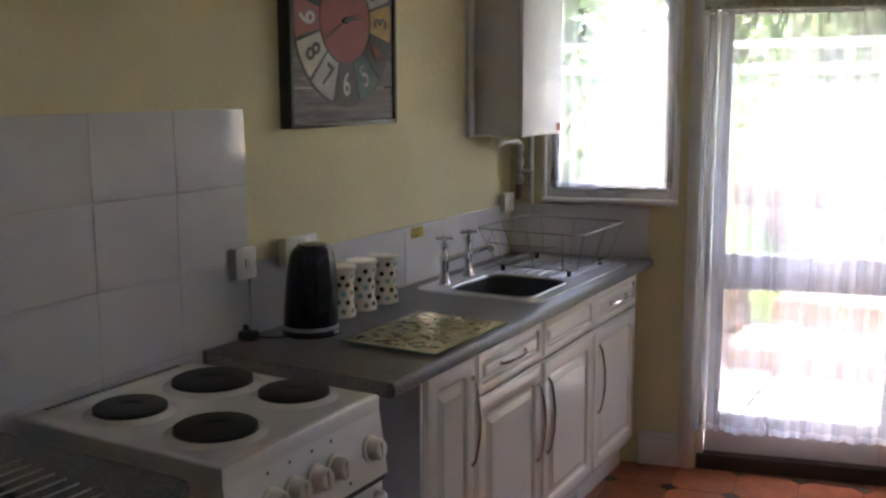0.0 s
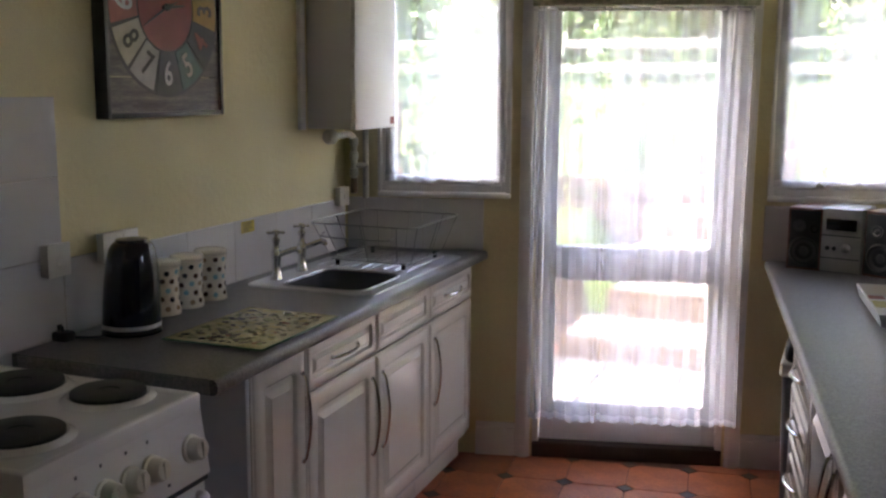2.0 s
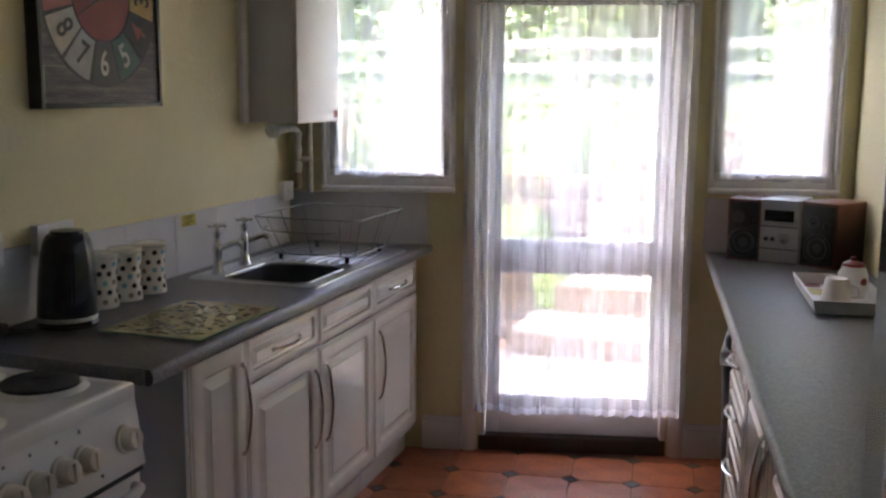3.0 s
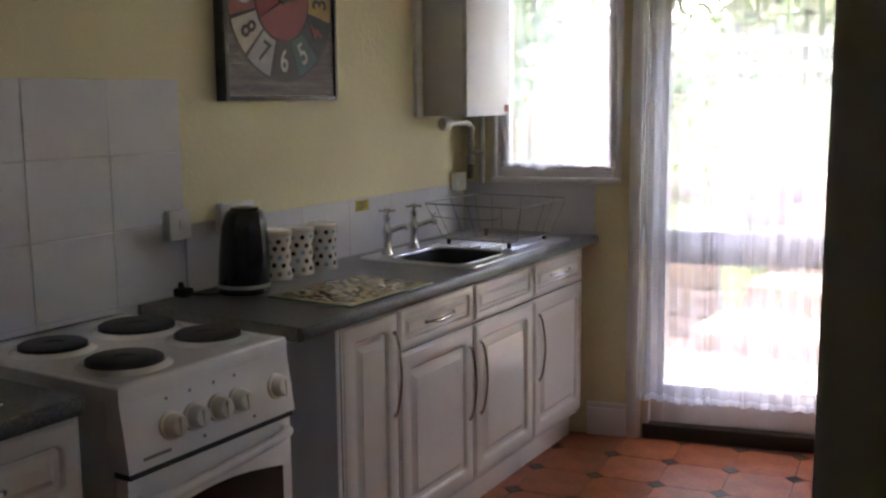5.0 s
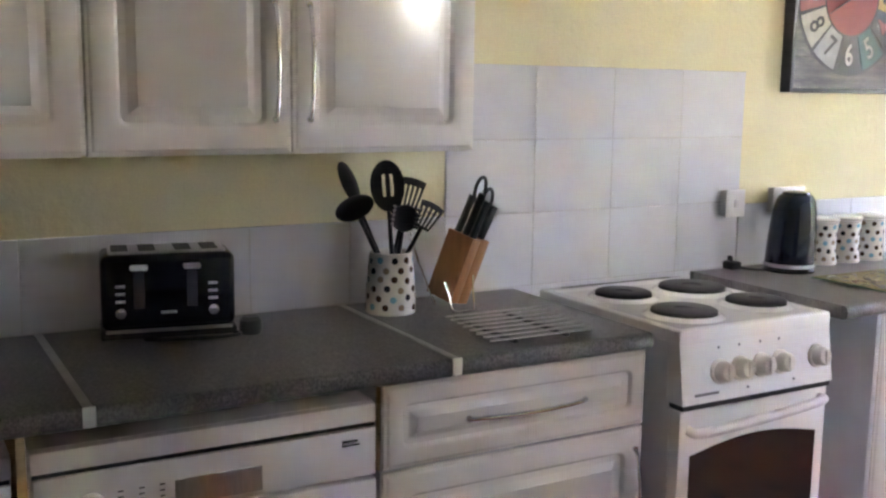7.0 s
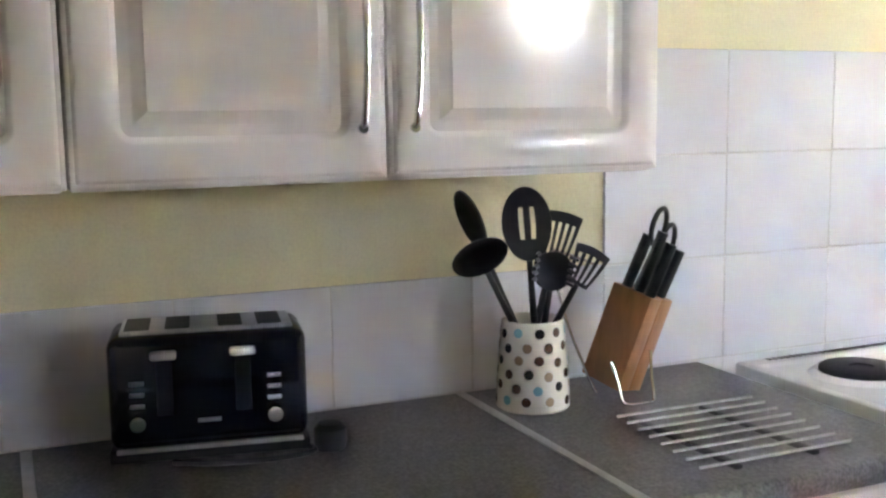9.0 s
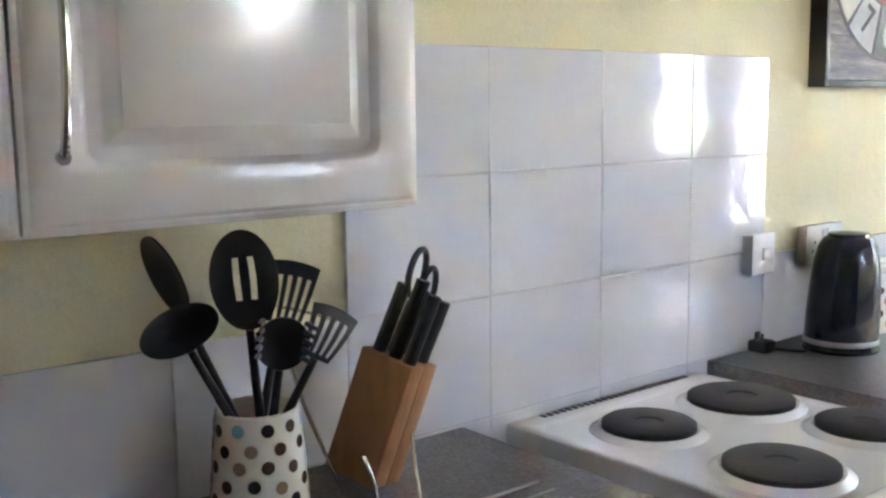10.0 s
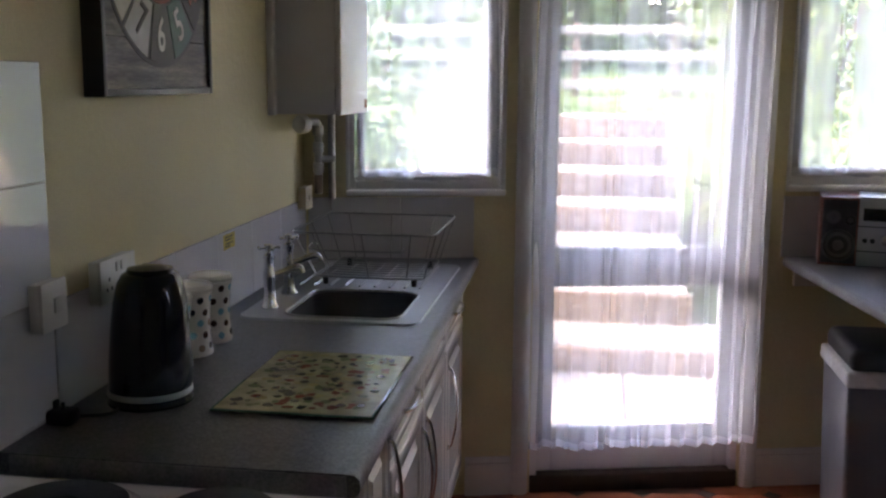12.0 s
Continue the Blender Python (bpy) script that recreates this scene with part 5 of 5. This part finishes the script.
utensil("slotted_spoon", "black nylon slotted spoon standing in the jar", (0.012, 0.95, 0.0), (-0.006, 1.18, 0.005), spoon_head(0.09, 0.135, 1, tilt=0.2))
utensil("ladle", "black nylon ladle leaning out of the jar", (0.02, 0.95, 0.015), (-0.085, 1.165, 0.035), spoon_head(0.105, 0.062, 0, 0.034, tilt=0.1))
utensil("serving_spoon", "black nylon spoon seen edge-on in the jar", (0.015, 0.95, -0.02), (-0.088, 1.2, -0.03), spoon_head(0.08, 0.115, 0, 0.01, tilt=1.1))
utensil("slotted_turner", "black nylon slotted turner standing in the jar", (-0.015, 0.95, -0.01), (0.035, 1.17, -0.02), slotted_head(0.05, 0.078, 0.1, 5, 0.15))
utensil("pasta_fork", "black nylon pasta server standing in the jar", (0.0, 0.95, 0.02), (0.026, 1.13, 0.035), fork_head(0.072, 0.09))
utensil("potato_masher", "black slotted masher leaning out of the jar", (-0.02, 0.95, 0.0), (0.078, 1.135, 0.01), slotted_head(0.04, 0.068, 0.075, 4, -0.1))


# ---- knife block ----
def knife_block():
    t = thing("knife_block", (0.115, -1.2, 0.91), "leaning orange beech knife block on a wire stand", "knife block")
    base = Vector((0.118, -1.212, 0.917))
    lean = Matrix.Rotation(radians(-16), 3, "X") @ Matrix.Rotation(radians(10), 3, "Y") @ Matrix.Rotation(radians(24), 3, "Z")

    def at(u, v, w):
        return base + lean @ Vector((u, v, w))

    bm = B(-0.043, 0.046, -0.04, 0.0, 0.012, 0.2, 0.003)
    for v in bm.verts:
        v.co = at(*v.co)
    part("block_half", bm, M_BEECH, t)
    bm = B(-0.043, 0.046, 0.001, 0.041, 0.012, 0.2, 0.003)
    for v in bm.verts:
        v.co = at(*v.co)
    part("block_half", bm, M_BEECH, t)
    for k, (u, v, l) in enumerate(((0.03, -0.022, 0.105), (0.004, -0.02, 0.12), (-0.024, -0.02, 0.105), (0.026, 0.022, 0.095), (-0.01, 0.022, 0.1))):
        a, b = at(u, v, 0.2), at(u + 0.004, v + 0.004, 0.2 + l)
        kn = thing("kitchen_knife", tuple(a), "black-handled kitchen knife in the block", "knife", "knives in the block")
        bm = tube(bmesh.new(), bend([a, a + (b - a) * 0.12, a + (b - a) * 0.5, b - (b - a) * 0.08, b], 3), 0.0105, 10, flat=1.2)
        part("handle", bm, M_MATT, kn)
        part("bolster", rod(bmesh.new(), a - (b - a) * 0.03, a + (b - a) * 0.04, 0.009), M_STEEL, kn)
    sc = thing("kitchen_scissors", tuple(at(0.03, 0.0, 0.25)), "black-handled kitchen scissors in the block", "scissors")
    for s, zz in ((-0.014, 0.325), (0.036, 0.298)):
        c = at(-0.012, s + 0.01, zz)
        d1, d2 = lean @ Vector((0.0, 1, 0.25)), lean @ Vector((0, -0.25, 1))
        part("finger_loop", tube(bmesh.new(), [c + 0.022 * math.cos(6.2832 * k / 18) * d1 + 0.036 * math.sin(6.2832 * k / 18) * d2 for k in range(18)], 0.005, 8, True), M_MATT, sc)
    part("shank", rod(bmesh.new(), at(-0.012, 0.0, 0.2), at(-0.012, 0.012, 0.28), 0.009), M_MATT, sc)
    w = bend([(0.205, -1.262, 0.99), (0.212, -1.25, 0.95), (0.222, -1.243, 0.914), (0.236, -1.205, 0.914), (0.222, -1.178, 0.914), (0.205, -1.172, 0.955), (0.195, -1.168, 1.0)], 5)
    part("wire_foot", tube(bmesh.new(), w, 0.0028, 8), M_CHROME, t, "bent chrome wire foot")
    part("wire_back", tube(bmesh.new(), bend([(0.075, -1.3, 1.11), (0.09, -1.285, 1.04), (0.12, -1.265, 0.96), (0.135, -1.25, 0.914)], 5), 0.0028, 8), M_CHROME, t, "chrome wire stay")
    part("wire_arm", tube(bmesh.new(), bend([(0.05, -1.3, 1.185), (0.04, -1.24, 1.165), (0.035, -1.19, 1.145)], 4), 0.0028, 8), M_CHROME, t, "chrome wire arm")


knife_block()

# ---- trivet ----
t = thing("wire_trivet", (0.44, -1.185, 0.91), "flat steel bar trivet on the worktop", "trivet")
for k in range(8):
    f = k / 7
    x, y = 0.305 + 0.272 * f, -1.314 - 0.035 * f
    part("bar", rod(bmesh.new(), (x, y, 0.9215), (x + 0.002, y + 0.292, 0.9215), 0.0024, seg=10), M_WIRE, t)
for y in (-1.262, -1.112):
    part("cross_bar", B(0.3, 0.582, y - 0.025, y - 0.012, 0.9102, 0.9175, 0.001), M_MATT, t, "dark cross bar")


# ---- toaster ----
def toaster():
    t = thing("toaster", (0.1, -1.972, 0.91), "glossy black four-slice toaster with chrome levers", "toaster", turn=80)
    L, D, Hh = 0.312, 0.165, 0.205
    part("base", B(-L / 2, L / 2, -D / 2, D / 2, 0.0008, 0.022, 0.006), M_MATT, t, local=True)
    part("trim_strip", B(-L / 2 + 0.012, L / 2 - 0.012, -D / 2 - 0.002, -D / 2 + 0.004, 0.018, 0.025, 0.001), M_STEEL, t, "steel trim strip", local=True)
    bm = B(-L / 2 + 0.003, L / 2 - 0.003, -D / 2 + 0.003, D / 2 - 0.003, 0.022, Hh - 0.006, 0.018, 3)
    part("body", bm, M_BLACK, t, local=True)
    part("top_plate", B(-L / 2 + 0.022, L / 2 - 0.022, -D / 2 + 0.025, D / 2 - 0.022, Hh - 0.008, Hh, 0.003), M_STEEL, t, "brushed steel top plate", local=True)
    for x in (-0.108, -0.046, 0.036, 0.098):
        part("bread_slot", B(x - 0.019, x + 0.019, -0.048, 0.05, Hh - 0.002, Hh + 0.0012), M_IRON, t, local=True)
    for x in (-0.068, 0.052):
        part("lever_track", B(x - 0.012, x + 0.012, -D / 2 + 0.0005, -D / 2 + 0.003, 0.075, 0.17, 0.001), M_MATT, t, local=True)
        part("lever", B(x - 0.02, x + 0.02, -D / 2 - 0.018, -D / 2 + 0.004, 0.166, 0.178, 0.004), M_STEELB, t, "chrome lever", local=True)
    for x in (-0.11, 0.1):
        for z in (0.128, 0.11, 0.092):
            part("button", B(x - 0.011, x + 0.011, -D / 2 - 0.001, -D / 2 + 0.004, z - 0.003, z + 0.003, 0.001), M_STEEL, t, local=True)
        part("browning_dial", lathe(bmesh.new(), [(0.0125, 0), (0.012, 0.012), (0, 0.013)], 20, (x, -D / 2 + 0.003, 0.066), toward((0, -1, 0))), M_CHROME, t, local=True)
    part("name_bar", B(-0.02, 0.016, -D / 2 + 0.001, -D / 2 + 0.0035, 0.06, 0.066), M_STEEL, t, local=True)
    part("flex", tube(bmesh.new(), bend([(0.1, -0.02, 0.006), (0.16, -0.1, 0.006), (0.1, -0.128, 0.006), (0.0, -0.125, 0.006), (-0.06, -0.105, 0.006)], 6), 0.0045, 8), M_MATT, t, local=True)
    bm = lathe(bmesh.new(), [(0, 0), (0.024, 0), (0.028, 0.012), (0.026, 0.034), (0.018, 0.042), (0, 0.043)], 20, (0.186, -0.085, 0.001))
    part("plug", bm, M_MATT, t, "black plug", local=True)


toaster()

# silver countertop appliance at the end of the worktop
t = thing("mini_oven", (0.3, -2.6, 0.91), "silver countertop oven with round white dials", "oven")
part("body", B(0.12, 0.42, -2.86, -2.395, 0.922, 1.17, 0.012), M_STEEL, t)
part("door", B(0.42, 0.428, -2.85, -2.49, 0.94, 1.15, 0.003), M_OVEN, t)
part("control_strip", B(0.42, 0.43, -2.486, -2.4, 0.935, 1.155, 0.004), M_STEEL, t)
for z in (0.985, 1.045, 1.105):
    part("dial", lathe(bmesh.new(), [(0.022, 0), (0.021, 0.02), (0, 0.022)], 20, (0.43, -2.443, z), toward((1, 0, 0))), M_PLASTIC, t)
for x in (0.15, 0.39):
    for y in (-2.83, -2.43):
        part("foot", lathe(bmesh.new(), [(0, 0.9102), (0.012, 0.9102), (0.012, 0.9225), (0, 0.9225)], 12, (x, y, 0)), M_MATT, t)

# ---- side counter, along the east wall ----
CT, CO = 187.7, (1.72, 2.15, 0.0)
ct = thing("worktop", CO, "grey speckled laminate worktop of the side counter", "worktop", turn=CT)
part("slab", worktop_mesh(bmesh.new(), -0.58, 0.0, -0.12, 3.04, 0.862, 0.902), M_TOP, ct, local=True)
part("wall_batten", B(-0.5, -0.03, 0.031, 0.05, 0.80, 0.861), M_WHITE, ct, "white support batten", local=True)


def side_unit(s0, s1, label, drawers):
    t = thing("base_unit", CO, label, "kitchen unit", "base units", turn=CT)
    fx = -0.035
    bm = bmesh.new()
    for a, b in ((s0 + 0.001, s0 + 0.018), (s1 - 0.018, s1 - 0.001)):
        box(bm, -0.52, fx - 0.02, a, b, 0.1, 0.86)
    box(bm, -0.52, fx - 0.02, s0 + 0.018, s1 - 0.018, 0.1, 0.118)
    box(bm, -0.52, -0.51, s0 + 0.018, s1 - 0.018, 0.118, 0.86)
    part("carcass", bm, M_CARC, t, local=True)
    part("plinth", B(fx - 0.07, fx - 0.055, s0, s1, 0, 0.11), M_CREAM, t, local=True)
    m = (s0 + s1) / 2
    if drawers:
        for z0, z1 in ((0.69, 0.845), (0.53, 0.684), (0.345, 0.524), (0.13, 0.339)):
            zz = (z0 + z1) / 2
            front("drawer", t, s0, s1, z0, z1, fx, ((fx, m - 0.085, zz), (fx, m + 0.085, zz)), True, 0.035)
    else:
        front("door", t, s0, m, 0.13, 0.845, fx, ((fx, m - 0.05, 0.5), (fx, m - 0.05, 0.79)), True)
        front("door", t, m, s1, 0.13, 0.845, fx, ((fx, m + 0.05, 0.5), (fx, m + 0.05, 0.79)), True)


side_unit(1.0, 1.5, "cream base unit with four drawers under the side counter", True)
side_unit(1.5, 2.6, "cream base unit with two tall doors under the side counter", False)

# ---- bin ----
BX = 0.01
t = thing("kitchen_bin", (2.0 + BX, 1.75, 0), "grey plastic kitchen bin with a black lid and white liner", "bin")
bm = B(1.83 + BX, 2.16 + BX, 1.57, 1.95, 0.001, 0.6, 0.02, 3)
for v in bm.verts:
    f = 0.88 + 0.12 * v.co.z / 0.6
    v.co.x, v.co.y = 1.995 + BX + (v.co.x - 1.995 - BX) * f, 1.76 + (v.co.y - 1.76) * f
part("bucket", bm, mat("grey_bin_plastic", (0.16, 0.16, 0.175), 0.45, vary=0.1), t)
part("liner", B(1.822 + BX, 2.168 + BX, 1.562, 1.958, 0.575, 0.628, 0.012, 3), mat("white_bag_film", (0.55, 0.55, 0.52), 0.35, vary=0.1, scale=25, bump=0.5, bump_scale=40), t, "white bin bag folded over the rim")
part("lid", B(1.835 + BX, 2.155 + BX, 1.575, 1.945, 0.62, 0.7, 0.03, 3), M_MATT, t, "black domed lid")


# ---- stereo ----
def stereo():
    o = Vector((1.885, 1.575, 0.902))
    wood = mat("cherry_veneer", (0.17, 0.05, 0.03), 0.35, scale=6, color2=(0.10, 0.03, 0.02), stretch=(1, 1, 0.15))
    silver = mat("silver_plastic", (0.42, 0.43, 0.43), 0.35, 0.4, vary=0.05, scale=20)
    cone = mat("grey_speaker_cone", (0.06, 0.062, 0.065), 0.5)

    def speaker(x, y, turn, w, hgt):
        t = thing("bookshelf_speaker", (x, y, 0.902), "small wood-veneered loudspeaker with a dark cone", "loudspeaker", "stereo speakers", turn=turn)
        part("cabinet", B(0, w, 0.002, 0.205, 0.0005, hgt, 0.002), wood, t, local=True)
        part("baffle", B(0.008, w - 0.008, -0.002, 0.002, 0.01, hgt - 0.01, 0.001), M_MATT, t, local=True)
        m = w / 2
        fwd = toward((0, -1, 0))
        part("woofer", lathe(bmesh.new(), [(0.056, 0.0), (0.058, 0.006), (0.052, 0.009), (0.047, 0.006), (0.02, -0.006), (0.018, 0.002), (0, 0.006)], 30, (m, -0.002, 0.075), fwd), cone, t, local=True)
        part("surround", lathe(bmesh.new(), [(0.044, 0.006), (0.05, 0.0125), (0.056, 0.008)], 30, (m, -0.002, 0.075), fwd), M_MATT, t, local=True)
        part("tweeter", lathe(bmesh.new(), [(0.024, 0.0), (0.025, 0.005), (0.017, 0.006), (0.012, 0.001), (0.008, 0.004), (0, 0.006)], 24, (m - 0.02, -0.002, 0.175), fwd), cone, t, local=True)
        part("port", lathe(bmesh.new(), [(0.016, 0.003), (0.013, 0.004), (0.011, -0.001), (0, -0.001)], 20, (m + 0.036, -0.002, 0.165), fwd), M_BLACK, t, local=True)

    speaker(1.81, 2.0, -10, 0.13, 0.245)
    speaker(2.088, 1.95, -34, 0.15, 0.25)
    t = thing("stereo_player", (1.932, 1.985, 0.902), "silver micro stereo between two loudspeakers", "stereo", turn=-14)
    part("case", B(0, 0.153, -0.004, 0.2, 0.004, 0.25, 0.004), silver, t, local=True)
    part("display", B(0.02, 0.133, -0.0065, -0.003, 0.165, 0.21, 0.002), M_BLACK, t, "dark display", local=True)
    part("seam", B(0.004, 0.149, -0.0055, -0.0035, 0.143, 0.147), M_MATT, t, local=True)
    part("tray_seam", B(0.004, 0.149, -0.0055, -0.0035, 0.055, 0.059), M_MATT, t, local=True)
    part("volume_dial", lathe(bmesh.new(), [(0.02, 0), (0.019, 0.014), (0, 0.015)], 24, (0.1, -0.004, 0.1), toward((0, -1, 0))), M_CHROME, t, local=True)
    for x in (0.03, 0.055):
        part("button", lathe(bmesh.new(), [(0.009, 0), (0.008, 0.006), (0, 0.007)], 16, (x, -0.004, 0.095), toward((0, -1, 0))), M_MATT, t, local=True)
    part("foot", B(0.01, 0.143, 0.01, 0.19, 0.0003, 0.005), M_MATT, t, local=True)


stereo()

# ---- tray with cups ----
t = thing("serving_tray", (2.22, 0.95, 0.902), "white serving tray with a red and yellow pattern", "tray")
bm = bmesh.new()
tx0, tx1, ty0, ty1 = 2.115, 2.345, 0.70, 1.2
prev = None
for d, z in ((0.012, 0.9025), (0.0, 0.945), (0.006, 0.9465), (0.02, 0.909)):
    cur = [bm.verts.new(p) for p in ((tx0 + d, ty0 + d, z), (tx1 - d, ty0 + d, z), (tx1 - d, ty1 - d, z), (tx0 + d, ty1 - d, z))]
    if prev:
        for k in range(4):
            bm.faces.new((prev[k], prev[(k + 1) % 4], cur[(k + 1) % 4], cur[k]))
    else:
        bm.faces.new(cur[::-1])
    prev = cur
bm.faces.new(prev)
part("tray_body", bm, M_APPL, t)
redp, yelp = mat("red_pattern", (0.42, 0.05, 0.05), 0.35, vary=0.15), mat("yellow_pattern", (0.5, 0.42, 0.1), 0.35, vary=0.15)
for a, b, c, d, m in ((2.14, 2.2, 1.12, 1.175, redp), (2.14, 2.22, 0.98, 1.09, yelp), (2.15, 2.33, 0.73, 0.8, redp), (2.26, 2.33, 1.05, 1.16, yelp)):
    part("printed_patch", B(a, b, c, d, 0.9095, 0.9102), m, t)
t = thing("mug", (2.205, 0.85, 0.91), "white mug upside down on the tray", "mug")
part("cup", lathe(bmesh.new(), [(0.044, 0.9106), (0.046, 0.913), (0.036, 0.985), (0.03, 0.992), (0, 0.992)], 28, (2.205, 0.85, 0)), M_APPL, t)
part("handle", tube(bmesh.new(), bend([(2.245, 0.84, 0.935), (2.268, 0.835, 0.94), (2.268, 0.836, 0.965), (2.242, 0.842, 0.972)], 4), 0.005, 8), M_APPL, t)
t = thing("milk_jug", (2.275, 0.98, 0.91), "white jug with a red pattern on the tray", "jug")
part("body", lathe(bmesh.new(), [(0, 0.9106), (0.042, 0.9106), (0.05, 0.94), (0.046, 0.985), (0.036, 1.01), (0.034, 1.005), (0, 0.95)], 28, (2.275, 0.98, 0)), M_APPL, t)
part("lid", lathe(bmesh.new(), [(0.037, 1.011), (0.034, 1.02), (0.012, 1.03), (0.01, 1.04), (0, 1.043)], 24, (2.275, 0.98, 0)), redp, t, "red lid")
for k in range(5):
    a = k * 1.256 + 0.3
    part("spot", lathe(bmesh.new(), [(0, 0.0), (0.013, 0.0), (0.011, 0.003), (0, 0.0035)], 14, (2.275 + 0.0465 * math.cos(a), 0.98 + 0.0465 * math.sin(a), 0.965), toward((math.cos(a), math.sin(a), 0))), redp, t)
for ob in list(scene.collection.objects):
    if not ob.parent and ob.name.split(".")[0] in ("serving_tray", "mug", "milk_jug"):
        ob.matrix_basis = Matrix.Translation((2.2, 1.3, 0)) @ Matrix.Rotation(radians(7), 4, "Z") @ Matrix.Translation((-2.22, -0.95, 0)) @ ob.matrix_basis

# ---- fridge-freezer ----
t = thing("fridge_freezer", (2.143, -0.935, 0), "tall glossy grey fridge-freezer beside the side counter", "fridge", turn=185.2)
M_FRIDGE = mat("glossy_grey_enamel", (0.42, 0.42, 0.42), 0.06, vary=0.02, scale=4, coat=0.6, spec=0.8)
part("cabinet", B(-0.6, -0.06, 0.004, 0.56, 0.03, 1.8, 0.006), mat("grey_cabinet_side", (0.30, 0.29, 0.27), 0.4, vary=0.05), t, local=True)
part("freezer_door", B(-0.058, 0.0, 0.002, 0.562, 0.06, 0.62, 0.012, 3), M_FRIDGE, t, local=True)
part("fridge_door", B(-0.058, 0.0, 0.002, 0.562, 0.626, 1.8, 0.012, 3), M_FRIDGE, t, local=True)
part("foot_grille", B(-0.58, -0.05, 0.02, 0.545, 0.0, 0.055), M_MATT, t, local=True)

# ---- net rail over the door ----
dp = t = thing("door_pelmet", (1.25, YE - 0.02, 2.0), "narrow leaf-patterned fabric heading above the door curtain", "pelmet")
part("heading", B(0.815, 1.71, YE - 0.05, YE - 0.038, 1.928, 1.975, 0.004), mat("leaf_fabric", (0.6, 0.59, 0.48), 0.9, scale=60, color2=(0.32, 0.34, 0.22)), t)

swing(dp, -0.018)


# ---- floor tiles ----
def floor_tiles():
    p, q, d, e = 0.247, 0.268, 0.037, 0.0018
    ax, ay = p / 2 - e, q / 2 - e
    octo = [(-ax, -ay + d), (-ax + d, -ay), (ax - d, -ay), (ax, -ay + d), (ax, ay - d), (ax - d, ay), (-ax + d, ay), (-ax, ay - d)]
    mo = mesh_of("octagon_tile", prism(bmesh.new(), octo, -0.005, 0.0, lambda u, v, w: Vector((u, v, w))), M_TERRA, False)
    s = d - 0.002
    md = mesh_of("dot_tile", prism(bmesh.new(), [(-s, 0), (0, -s), (s, 0), (0, s)], -0.005, 0.0, lambda u, v, w: Vector((u, v, w))), M_DOT, False)
    c, r = math.cos(radians(7)), math.sin(radians(7))
    for i in range(-3, 9):
        for j in range(-2, 15):
            for me, u, v in ((mo, p * (i + 0.5), -q * (j + 0.5)), (md, p * i, -q * j)):
                x, y = 0.735 + c * u - r * v, 1.93 + r * u + c * v
                if y < YE + 0.25 * x + 0.08 and x > 0.3:
                    o = new(me.name.split(".")[0], me)
                    o.parent = floor
                    o.location, o.rotation_euler.z = (x, y, 0), radians(7)


floor_tiles()
